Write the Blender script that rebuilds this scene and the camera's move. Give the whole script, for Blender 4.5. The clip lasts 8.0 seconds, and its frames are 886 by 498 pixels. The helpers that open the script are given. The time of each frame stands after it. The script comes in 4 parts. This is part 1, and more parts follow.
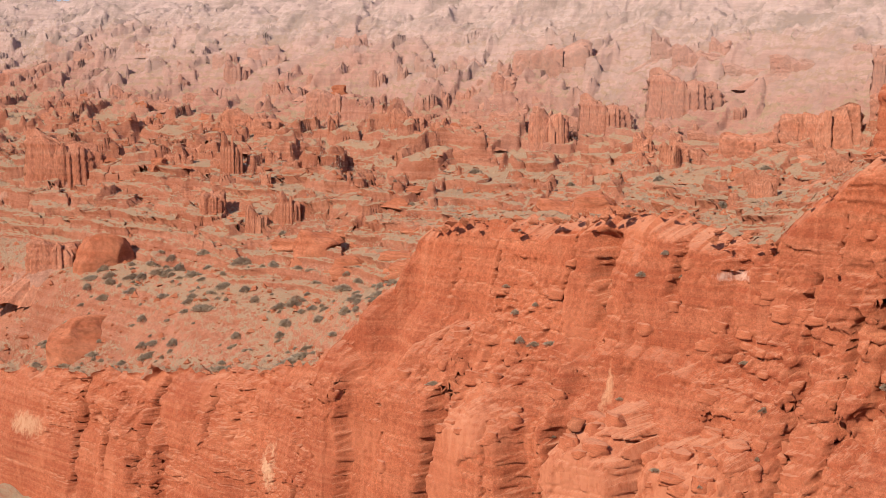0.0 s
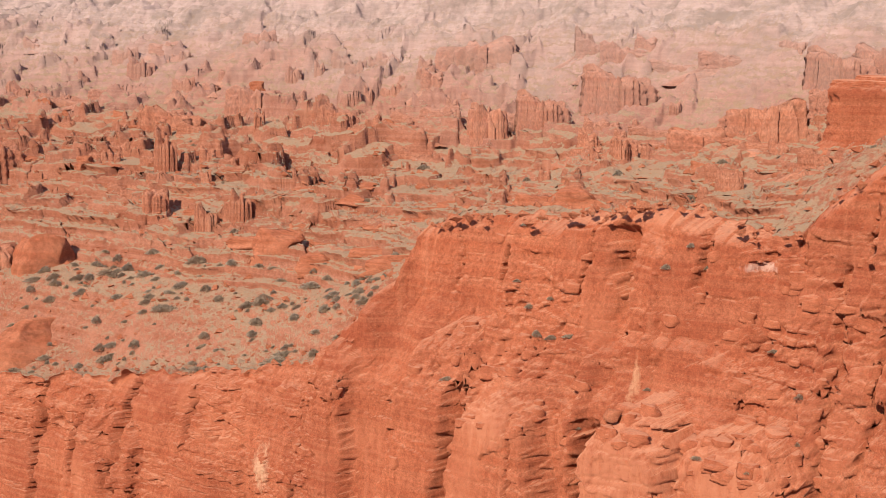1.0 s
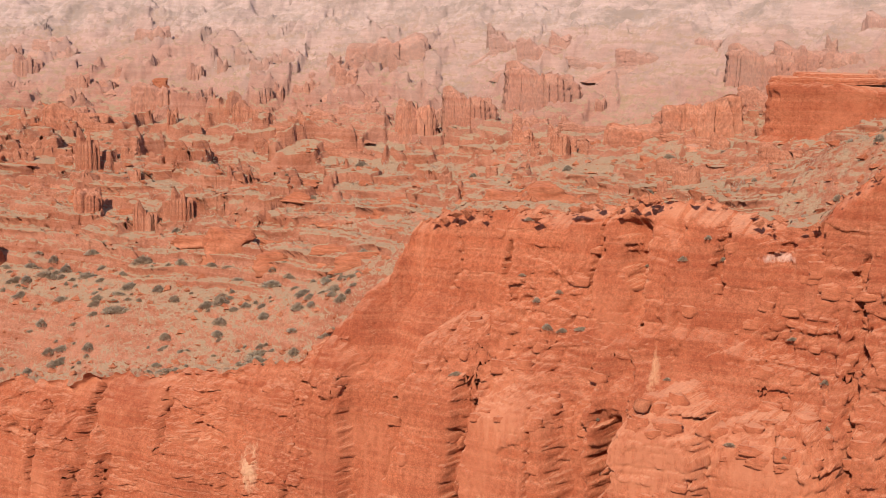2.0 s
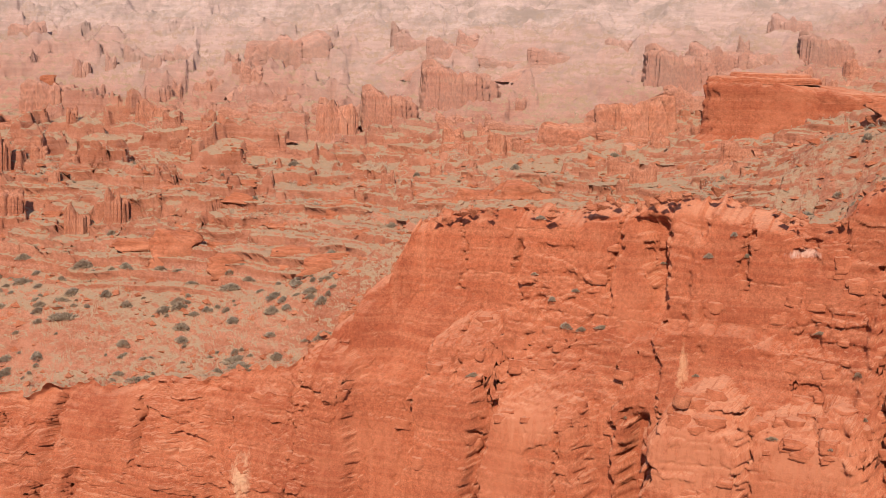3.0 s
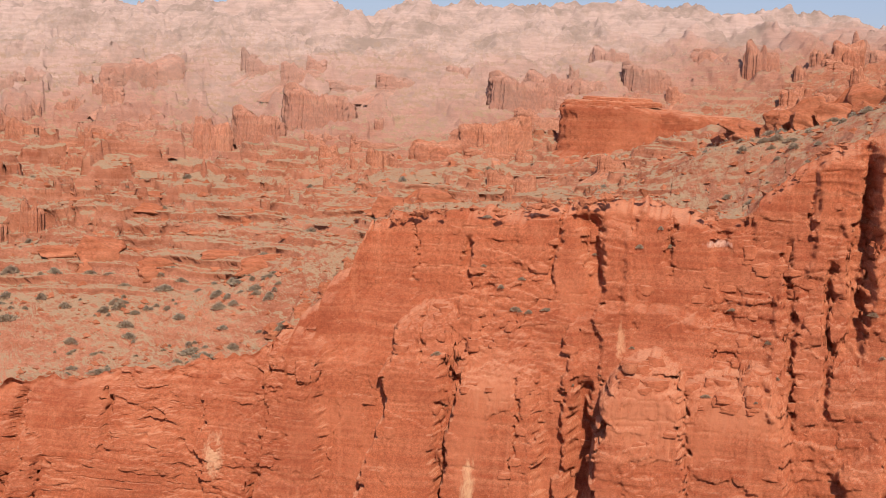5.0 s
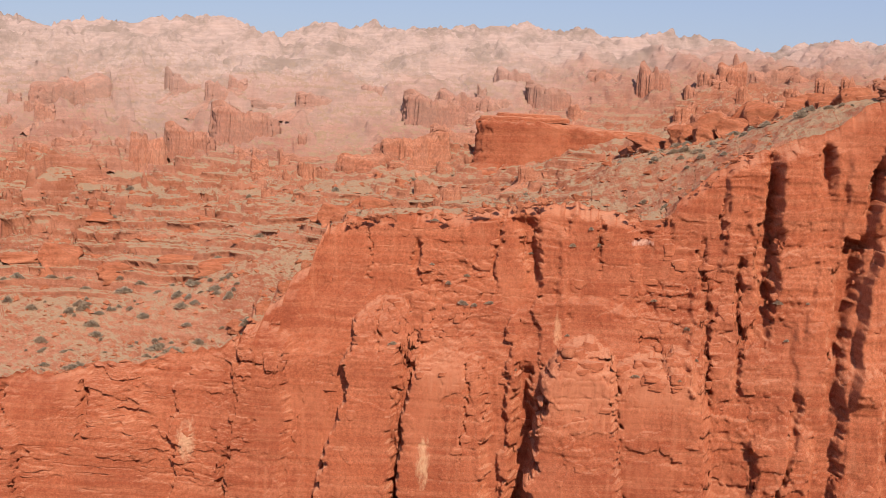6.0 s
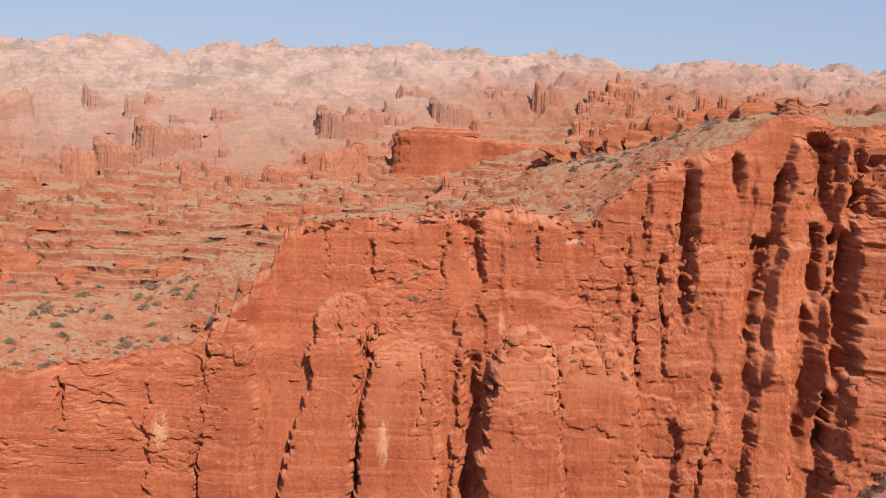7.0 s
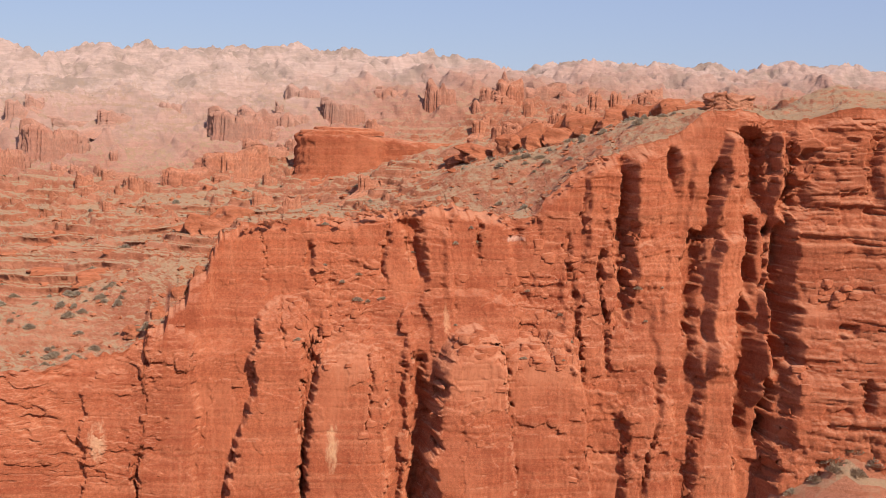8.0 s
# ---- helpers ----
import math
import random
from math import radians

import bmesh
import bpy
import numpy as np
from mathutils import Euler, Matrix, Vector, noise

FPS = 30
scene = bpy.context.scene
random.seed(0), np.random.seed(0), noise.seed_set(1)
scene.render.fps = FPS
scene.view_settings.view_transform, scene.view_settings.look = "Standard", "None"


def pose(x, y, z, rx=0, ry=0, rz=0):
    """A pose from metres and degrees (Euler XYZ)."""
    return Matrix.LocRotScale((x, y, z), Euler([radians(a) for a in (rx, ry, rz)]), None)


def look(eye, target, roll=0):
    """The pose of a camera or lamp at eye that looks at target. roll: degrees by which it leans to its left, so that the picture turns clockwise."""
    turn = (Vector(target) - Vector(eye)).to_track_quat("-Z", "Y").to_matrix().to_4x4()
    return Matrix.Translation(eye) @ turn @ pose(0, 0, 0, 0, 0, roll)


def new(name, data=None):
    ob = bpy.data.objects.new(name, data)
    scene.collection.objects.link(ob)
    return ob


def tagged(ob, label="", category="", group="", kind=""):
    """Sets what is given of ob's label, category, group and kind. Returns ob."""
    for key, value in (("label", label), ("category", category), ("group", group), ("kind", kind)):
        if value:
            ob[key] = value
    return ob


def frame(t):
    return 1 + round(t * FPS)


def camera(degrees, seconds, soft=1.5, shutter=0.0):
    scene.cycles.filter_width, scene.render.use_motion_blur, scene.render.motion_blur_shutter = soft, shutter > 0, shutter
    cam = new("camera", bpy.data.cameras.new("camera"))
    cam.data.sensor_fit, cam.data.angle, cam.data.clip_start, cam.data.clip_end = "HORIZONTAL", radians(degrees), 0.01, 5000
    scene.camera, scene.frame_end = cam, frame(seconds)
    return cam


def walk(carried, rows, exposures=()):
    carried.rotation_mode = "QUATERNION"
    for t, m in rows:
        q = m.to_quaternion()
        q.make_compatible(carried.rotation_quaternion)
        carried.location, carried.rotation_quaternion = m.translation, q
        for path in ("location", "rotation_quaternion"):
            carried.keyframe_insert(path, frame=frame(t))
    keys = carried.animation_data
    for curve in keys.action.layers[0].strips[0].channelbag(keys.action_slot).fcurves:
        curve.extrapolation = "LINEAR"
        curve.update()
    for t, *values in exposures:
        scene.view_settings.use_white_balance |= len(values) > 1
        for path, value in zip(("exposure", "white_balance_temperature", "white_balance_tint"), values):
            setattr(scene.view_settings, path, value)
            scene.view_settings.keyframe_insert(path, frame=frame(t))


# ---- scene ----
# ================= camera =================
cam = camera(32.0, 8.0, soft=0.5)
ROWS = [
    (0, 0.00, 0.00, 0.00, -0.000, -8.000, 0.000),
    (0.5, -7.01, -0.16, -0.10, -2.776, -8.120, 0.040),
    (1, -16.52, 0.36, 0.08, -6.563, -8.151, 0.165),
    (1.5, -25.34, 1.59, -0.06, -10.285, -8.178, 0.275),
    (3, -53.91, 11.75, -0.80, -22.393, -8.065, 1.006),
    (3.5, -63.61, 17.23, -1.70, -27.286, -7.830, 1.371),
    (4, -71.06, 16.72, -2.08, -30.356, -7.466, 1.551),
    (4.5, -78.18, 11.73, -2.20, -31.998, -7.050, 1.743),
    (6, -104.92, -1.40, -2.99, -39.490, -5.688, 1.955),
    (6.5, -116.39, -4.25, -3.19, -42.517, -5.283, 1.983),
    (7, -127.84, -4.55, -3.75, -45.943, -4.862, 1.867),
    (7.5, -132.37, 2.23, -4.57, -49.307, -4.638, 1.712),
    (8, -137.08, 10.32, -5.33, -53.312, -4.435, 1.313),
]


def bank(x, y, z, yaw, pitch, roll):
    """A pose from the heading (to the left of +y), the pitch upwards and the lean to the left."""
    yaw, pitch = radians(yaw), radians(pitch)
    way = Vector((-math.sin(yaw) * math.cos(pitch), math.cos(yaw) * math.cos(pitch), math.sin(pitch)))
    eye = Vector((x, y, z))
    return look(eye, eye + way, roll)


walk(cam, [(t, bank(*p)) for t, *p in ROWS], exposures=((0, 0.0), (1.5, -0.02), (3, -0.03), (4.5, -0.07), (6, -0.05), (8, 0.0)))

# ================= light =================
SUN_AZ = radians(29.0)      # the light travels this far to the right of +y
SUN_EL = radians(31.0)
sun = new("sun", bpy.data.lights.new("sun", "SUN"))
sun.data.energy, sun.data.angle, sun.data.color = 4.05, radians(0.6), (1.0, 0.94, 0.85)
sun.matrix_world = look((0, 0, 200), (math.sin(SUN_AZ) * math.cos(SUN_EL), math.cos(SUN_AZ) * math.cos(SUN_EL), 200 - math.sin(SUN_EL)))
world = bpy.data.worlds.new("sky")
scene.world = world
world.use_nodes = True
wn = world.node_tree.nodes
sky = wn.new("ShaderNodeTexSky")
sky.sky_type, sky.sun_disc, sky.sun_elevation, sky.sun_rotation = "NISHITA", False, SUN_EL, SUN_AZ + math.pi
sky.dust_density, sky.air_density, sky.ozone_density, sky.altitude = 1.0, 1.0, 4.0, 1500
wn["Background"].inputs[1].default_value = 0.10
haze = wn.new("ShaderNodeMix")
haze.data_type = "RGBA"
haze.inputs[0].default_value = 0.6
haze.inputs[7].default_value = (3.85, 4.1, 6.6, 1)
world.node_tree.links.new(sky.outputs[0], haze.inputs[6])
world.node_tree.links.new(haze.outputs[2], wn["Background"].inputs[0])

# ================= noise =================
_rng = np.random.RandomState(7)
PERM = _rng.permutation(4096).astype(np.int32)
LUCK = _rng.rand(4096)
GX, GY = np.cos(LUCK * 2 * np.pi) * 1.5, np.sin(LUCK * 2 * np.pi) * 1.5


def mixed(ix, iy, seed):
    return PERM[(ix + PERM[(iy + seed * 131) & 4095]) & 4095]


def hash2(ix, iy, seed):
    return LUCK[mixed(ix.astype(np.int32), iy.astype(np.int32), seed)]


def vnoise(x, y, seed=0):
    """Smooth noise in about -1..1 over arrays."""
    x, y = np.broadcast_arrays(np.asarray(x, float), np.asarray(y, float))
    ix, iy = np.floor(x), np.floor(y)
    fx, fy = x - ix, y - iy
    ix, iy = ix.astype(np.int32), iy.astype(np.int32)
    sx, sy = fx * fx * fx * (fx * (6 * fx - 15) + 10), fy * fy * fy * (fy * (6 * fy - 15) + 10)
    row0, row1 = PERM[(iy + seed * 131) & 4095], PERM[(iy + 1 + seed * 131) & 4095]
    def grad(row, cx, cy):
        h = PERM[(ix + cx + row) & 4095]
        return GX[h] * (fx - cx) + GY[h] * (fy - cy)
    low = grad(row0, 0, 0)
    low = low + (grad(row0, 1, 0) - low) * sx
    high = grad(row1, 0, 1)
    high = high + (grad(row1, 1, 1) - high) * sx
    return low + (high - low) * sy


def fbm(x, y, seed=0, octaves=4, gain=0.5):
    out, amp, k = 0.0, 1.0, 1.0
    for o in range(octaves):
        out = out + amp * vnoise(x * k + 17.3 * o, y * k - 9.1 * o, seed + o)
        amp, k = amp * gain, k * 2.03
    return out


def ridged(x, y, seed=0, octaves=4):
    out, amp, k = 0.0, 1.0, 1.0
    for o in range(octaves):
        out = out + amp * (1 - 2 * np.abs(vnoise(x * k + 5.7 * o, y * k + 3.3 * o, seed + o)))
        amp, k = amp * 0.5, k * 2.1
    return out


def cells(x, y, seed=0):
    """Cracked cells: the distance to the nearest joint and the cell's own random number."""
    ix, iy = np.floor(x), np.floor(y)
    f1 = np.full(np.shape(x), 9.0)
    f2, own = f1.copy(), np.zeros(np.shape(x))
    for dx in (-1, 0, 1):
        for dy in (-1, 0, 1):
            px, py = ix + dx, iy + dy
            d = np.hypot(px + 0.15 + 0.7 * hash2(px, py, seed) - x, py + 0.15 + 0.7 * hash2(px, py, seed + 7) - y)
            own = np.where(d < f1, hash2(px, py, seed + 13), own)
            f2 = np.where(d < f1, f1, np.minimum(f2, d))
            f1 = np.minimum(f1, d)
    return f2 - f1, own


def step(a, b, x):
    t = np.clip((x - a) / (b - a), 0, 1)
    return t * t * (3 - 2 * t)


def terrace(z, height, sharp, warp=0.0):
    """Strata: levels the slope into ledges of that height."""
    k = (z + warp) / height
    base = np.floor(k)
    f = k - base
    return (base + f * (1 - sharp) + sharp * step(0.70, 0.96, f)) * height - warp


# ================= materials =================
def nodes_of(name):
    m = bpy.data.materials.new(name)
    m.use_nodes = True
    return m, m.node_tree.nodes, m.node_tree.links, m.node_tree.nodes["Principled BSDF"]


def mixer(n, l, fac, a, b, blend="MIX"):
    x = n.new("ShaderNodeMix")
    x.data_type, x.blend_type = "RGBA", blend
    for sock, v in ((x.inputs[0], fac), (x.inputs[6], a), (x.inputs[7], b)):
        if hasattr(v, "links"):
            l.new(v, sock)
        elif isinstance(v, tuple):
            sock.default_value = (*v, 1) if len(v) == 3 else v
        else:
            sock.default_value = v
    return x.outputs[2]


def ramp(n, l, src, stops):
    r = n.new("ShaderNodeValToRGB")
    l.new(src, r.inputs[0])
    while len(r.color_ramp.elements) < len(stops):
        r.color_ramp.elements.new(0.5)
    for e, (p, c) in zip(r.color_ramp.elements, stops):
        e.position, e.color = p, (c, c, c, 1) if not isinstance(c, tuple) else (*c, 1)
    return r.outputs[0]


def tex_noise(n, l, vec, scale, detail=6, rough=0.6):
    x = n.new("ShaderNodeTexNoise")
    x.inputs["Scale"].default_value, x.inputs["Detail"].default_value, x.inputs["Roughness"].default_value = scale, detail, rough
    l.new(vec, x.inputs["Vector"])
    return x.outputs[0]


def stretched(n, l, vec, s):
    x = n.new("ShaderNodeMapping")
    x.inputs["Scale"].default_value = s
    l.new(vec, x.inputs["Vector"])
    return x.outputs[0]


def math_node(n, l, op, a, b=0.0, clamp=False):
    x = n.new("ShaderNodeMath")
    x.operation, x.use_clamp = op, clamp
    for sock, v in zip(x.inputs, (a, b)):
        if hasattr(v, "links"):
            l.new(v, sock)
        else:
            sock.default_value = v
    return x.outputs[0]


def rock(name, dark, mid, light, soil=None, pale=None, bump=0.5, streaks=True, scale=1.0, haze_most=1.0, cracks=0.0, dust=None, stains=()):
    """Layered desert rock; soil covers the flat places, pale is distant haze, with paler hill rock, painted in beyond a
    distance from the cliff.
    """
    m, n, l, p = nodes_of(name)
    geo = n.new("ShaderNodeNewGeometry")
    pos = n.new("ShaderNodeTexCoord").outputs["Object"]
    big = tex_noise(n, l, pos, 0.09 * scale, 5)
    fine = tex_noise(n, l, pos, 2.6 * scale, 8, 0.7)
    strata = tex_noise(n, l, stretched(n, l, pos, (0.05, 0.05, 1.5)), 1.0 * scale, 6, 0.65)
    col = mixer(n, l, ramp(n, l, big, [(0.35, 0.0), (0.65, 1.0)]), dark, mid)
    col = mixer(n, l, ramp(n, l, strata, [(0.42, 0.0), (0.72, 0.75)]), col, light)
    col = mixer(n, l, ramp(n, l, fine, [(0.32, 0.6), (0.56, 0.0)]), col, tuple(c * 0.62 for c in dark))
    if streaks:
        wash = tex_noise(n, l, stretched(n, l, pos, (0.9, 0.9, 0.05)), 1.0 * scale, 5, 0.6)
        col = mixer(n, l, ramp(n, l, wash, [(0.56, 0.0), (0.78, 0.55)]), col, light)
        col = mixer(n, l, ramp(n, l, wash, [(0.22, 0.45), (0.42, 0.0)]), col, dark)
    grain = tex_noise(n, l, pos, 7.0, 3, 0.8)
    col = mixer(n, l, 1.0, col, ramp(n, l, grain, [(0.3, 0.72), (0.7, 1.22)]), "MULTIPLY")
    blotch = tex_noise(n, l, stretched(n, l, pos, (1, 1, 0.6)), 0.16 * scale, 6, 0.6)
    col = mixer(n, l, ramp(n, l, blotch, [(0.52, 0.0), (0.68, 0.55)]), col, tuple(0.35 * a + 0.65 * b for a, b in zip(mid, light)))
    dot = n.new("ShaderNodeVectorMath")
    dot.operation = "DOT_PRODUCT"
    l.new(geo.outputs["Position"], dot.inputs[0])
    dot.inputs[1].default_value = (0.7071, 0.7071, 0)
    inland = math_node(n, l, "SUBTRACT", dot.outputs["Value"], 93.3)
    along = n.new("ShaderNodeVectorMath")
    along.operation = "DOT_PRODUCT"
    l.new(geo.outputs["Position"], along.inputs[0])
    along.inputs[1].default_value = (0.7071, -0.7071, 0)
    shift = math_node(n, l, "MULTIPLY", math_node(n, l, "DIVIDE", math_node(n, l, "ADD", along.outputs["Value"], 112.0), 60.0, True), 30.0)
    # aerial haze put into the base colour by distance, over the paler hill rock
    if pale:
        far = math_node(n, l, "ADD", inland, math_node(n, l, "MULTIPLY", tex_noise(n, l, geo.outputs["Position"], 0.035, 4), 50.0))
        far = math_node(n, l, "MULTIPLY", math_node(n, l, "DIVIDE", math_node(n, l, "SUBTRACT", math_node(n, l, "SUBTRACT", far, shift), 93.0), 50.0, True), haze_most)
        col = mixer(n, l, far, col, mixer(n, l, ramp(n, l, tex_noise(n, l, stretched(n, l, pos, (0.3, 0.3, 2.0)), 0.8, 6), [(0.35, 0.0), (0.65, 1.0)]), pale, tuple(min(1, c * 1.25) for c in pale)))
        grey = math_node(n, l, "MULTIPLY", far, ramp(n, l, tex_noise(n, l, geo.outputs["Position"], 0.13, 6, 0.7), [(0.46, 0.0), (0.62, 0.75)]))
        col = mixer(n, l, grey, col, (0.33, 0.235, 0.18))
    if soil:
        up = n.new("ShaderNodeSeparateXYZ")
        l.new(geo.outputs["True Normal"], up.inputs[0])
        flat = math_node(n, l, "ADD", up.outputs[2], math_node(n, l, "MULTIPLY", math_node(n, l, "SUBTRACT", tex_noise(n, l, pos, 0.6, 5), 0.5), 0.35))
        flat = ramp(n, l, flat, [(0.72, 0.0), (0.88, 1.0)])
        patch = ramp(n, l, tex_noise(n, l, pos, 0.11, 5), [(0.28, 0.6), (0.46, 1.0)])
        near = math_node(n, l, "DIVIDE", math_node(n, l, "SUBTRACT", 135.0, inland), 50.0, True)
        grit = tex_noise(n, l, pos, 5.0, 6, 0.75)
        ground_col = mixer(n, l, ramp(n, l, grit, [(0.35, 0.0), (0.65, 1.0)]), tuple(c * 0.7 for c in soil), soil)
        scrub = ramp(n, l, tex_noise(n, l, pos, 1.3, 6, 0.7), [(0.44, 0.0), (0.64, 0.55)])
        ground_col = mixer(n, l, scrub, ground_col, (0.37, 0.265, 0.16))
        col = mixer(n, l, math_node(n, l, "MULTIPLY", math_node(n, l, "MULTIPLY", flat, patch), near), col, ground_col)
    place = n.new("ShaderNodeSeparateXYZ")
    l.new(pos, place.inputs[0])
    for su_, sz_, ru, rz, tint in stains:
        dx = math_node(n, l, "DIVIDE", math_node(n, l, "SUBTRACT", place.outputs[0], su_), ru)
        dz = math_node(n, l, "DIVIDE", math_node(n, l, "SUBTRACT", place.outputs[2], sz_), rz)
        d = math_node(n, l, "ADD", math_node(n, l, "MULTIPLY", dx, dx), math_node(n, l, "MULTIPLY", dz, dz))
        d = math_node(n, l, "ADD", d, math_node(n, l, "MULTIPLY", math_node(n, l, "SUBTRACT", tex_noise(n, l, stretched(n, l, pos, (1.6, 1.6, 0.5)), 1.4, 5, 0.7), 0.5), 3.4))
        col = mixer(n, l, ramp(n, l, d, [(0.0, 0.85), (0.95, 0.0)]), col, tint)
    if dust:
        facing = n.new("ShaderNodeSeparateXYZ")
        l.new(geo.outputs["True Normal"], facing.inputs[0])
        lying = math_node(n, l, "ADD", facing.outputs[2], math_node(n, l, "MULTIPLY", math_node(n, l, "SUBTRACT", tex_noise(n, l, pos, 0.9, 5), 0.5), 0.5))
        col = mixer(n, l, ramp(n, l, lying, [(0.62, 0.0), (0.98, 0.35)]), col, dust)
    l.new(col, p.inputs["Base Color"])
    p.inputs["Roughness"].default_value = 0.92
    p.inputs["Diffuse Roughness"].default_value = 1.0
    p.inputs["Specular IOR Level"].default_value = 0.12
    crag = mixer(n, l, 0.5, tex_noise(n, l, stretched(n, l, pos, (1.0, 1.0, 0.8)), 1.6 * scale, 10, 0.72), fine)
    crack = n.new("ShaderNodeTexVoronoi")
    crack.feature = "DISTANCE_TO_EDGE"
    crack.inputs["Scale"].default_value = 1.0
    bent = n.new("ShaderNodeVectorMath")
    bent.operation = "MULTIPLY_ADD"
    wob = n.new("ShaderNodeTexNoise")
    wob.inputs["Scale"].default_value, wob.inputs["Detail"].default_value = 0.8, 4
    l.new(pos, wob.inputs["Vector"])
    l.new(wob.outputs["Color"], bent.inputs[0])
    bent.inputs[1].default_value = (1.6, 1.6, 0.8)
    l.new(stretched(n, l, pos, (0.55 * scale, 0.55 * scale, 1.1 * scale)), bent.inputs[2])
    l.new(bent.outputs[0], crack.inputs["Vector"])
    where = math_node(n, l, "MULTIPLY", ramp(n, l, tex_noise(n, l, pos, 0.22, 4), [(0.48, 0.0), (0.66, 1.0)]), cracks)
    crag = mixer(n, l, where, crag, ramp(n, l, crack.outputs["Distance"], [(0.0, 0.0), (0.05, 1.0)]))
    b = n.new("ShaderNodeBump")
    b.inputs["Strength"].default_value, b.inputs["Distance"].default_value = bump, 0.7
    l.new(crag, b.inputs["Height"])
    l.new(b.outputs[0], p.inputs["Normal"])
    return m


# tone of the far hills with the distant haze painted in
HAZE_PALE = (0.51, 0.35, 0.285)
RED = ((0.41, 0.100, 0.045), (0.54, 0.154, 0.068), (0.65, 0.245, 0.123))
cliff_rock = rock("red_sandstone", *RED, bump=0.45, cracks=0.2, dust=(0.70, 0.37, 0.22),
                  stains=((8.6, -34.0, 5.6, 5.0, (0.60, 0.225, 0.115)), (17.2, -33.4, 5.0, 3.2, (0.60, 0.225, 0.115)), (-6.6, -33.2, 4.2, 2.4, (0.60, 0.225, 0.115)), (14.4, -18.8, 1.6, 0.45, (0.72, 0.45, 0.33)), (5.5, -28.5, 0.5, 1.9, (0.70, 0.36, 0.19)), (-8.6, -43.3, 0.8, 3.2, (0.72, 0.42, 0.23)), (-36, -43, 1.2, 2.6, (0.70, 0.40, 0.23)), (-86, -48, 4.0, 1.6, (0.66, 0.36, 0.20))))
ground_rock = rock("ground_sandstone", (0.40, 0.128, 0.066), (0.50, 0.185, 0.098), (0.60, 0.275, 0.168), soil=(0.51, 0.305, 0.18), pale=HAZE_PALE, bump=0.75, streaks=False)
talus_rock = rock("talus", (0.46, 0.20, 0.12), (0.55, 0.27, 0.17), (0.62, 0.34, 0.23), bump=0.6, pale=HAZE_PALE, haze_most=0.5, streaks=False)
butte_rock = rock("butte_sandstone", (0.50, 0.165, 0.085), (0.62, 0.245, 0.132), (0.70, 0.35, 0.215), scale=1.4, bump=0.8, pale=HAZE_PALE, haze_most=0.75)
boulder_rock = rock("boulder_sandstone", (0.42, 0.115, 0.05), (0.55, 0.18, 0.085), (0.66, 0.28, 0.15), scale=2.0, bump=0.6, streaks=False)

# ================= the lie of the land =================
# Local axes: u along the cliff (to the right), v into the rock, z up.
LAND = pose(8, 124, 0, 0, 0, -45)


def rim_z(u):
    return np.interp(u, (-190, -110, -76, -58, -44, -33, -31, -30.5, -28.5, -28, -26, -25.5, -23.5, -23, -20.5, -20, -13, -7, 0, 7, 11, 17, 21, 25, 29, 35, 38.5, 43, 47, 57, 120),
                     (-46, -44, -40.5, -37.5, -35.5, -32.8, -32, -30, -29.3, -27.4, -26.5, -24, -22.8, -20, -18.8, -18.1, -17, -15.8, -15.2, -13.6, -14.8, -15.4, -12, -8.8, -9, -6.4, -3.4, -2.6, -3.3, -1.6, -1))


def rim_v(u):
    return 5.0 + 4.0 * step(-36, -20, u) + 1.3 * fbm(u * 0.09, 0 * u, 31, 5) - 0.12 * np.maximum(0, u - 26) - 0.42 * np.maximum(0, u - 48) + 0.35 * np.sign(vnoise(u * 0.35, 0 * u, 33)) * step(-34, -22, u) + 1.1 * fbm(u * 0.27, 0 * u, 34, 4) * (1 - step(-30, -24, u))


PL = ((0, 5, 13, 23, 26, 33, 40, 66, 84, 108, 125, 150, 175, 230, 5000), (-38.5, -37.5, -33.5, -29.8, -27, -24, -21.5, -17.5, -14, -3, 2, 7.7, 2, -20, -20))
PN = ((0, 9, 12, 20, 26, 33, 40, 66, 84, 108, 125, 150, 175, 230, 5000), (-27, -26.5, -25.8, -23.8, -22, -20.5, -19.5, -16.5, -13.5, -3, 2, 7.7, 2, -20, -20))
PM = ((0, 9, 15, 33, 50, 68, 84, 108, 125, 150, 175, 230, 5000), (-16, -15.8, -17.5, -18.3, -16.5, -14, -12, -3, 2.8, 8.3, 3, -20, -20))
PR = ((0, 9, 16, 30, 50, 70, 100, 121, 150, 175, 230, 5000), (-2.5, -2.5, -2, -4, -6.5, -7, -2, 1.5, 7.0, 3, -20, -20))


def lie_base(u, v):
    edge = -23.0 + 0 * v
    wide = 1.0 + 3 * step(10, 17, v) + 10 * step(20, 34, v)
    wl = 1 - step(edge - 0.3 * wide, edge + 1.7 * wide, u + 1.2 * vnoise(u * 0.3, v * 0.3, 24))
    wr = step(10 - 24 * step(14, 36, v), 40, u)
    tilt = step(-54, -26, u)
    left = np.interp(v, *PL) * (1 - tilt) + np.interp(v, *PN) * tilt
    h = left * wl + (1 - wl) * (np.interp(v, *PM) * (1 - wr) + np.interp(v, *PR) * wr)
    return h + (rim_z(u) - h) * (1 - step(5, 17, v)), wl


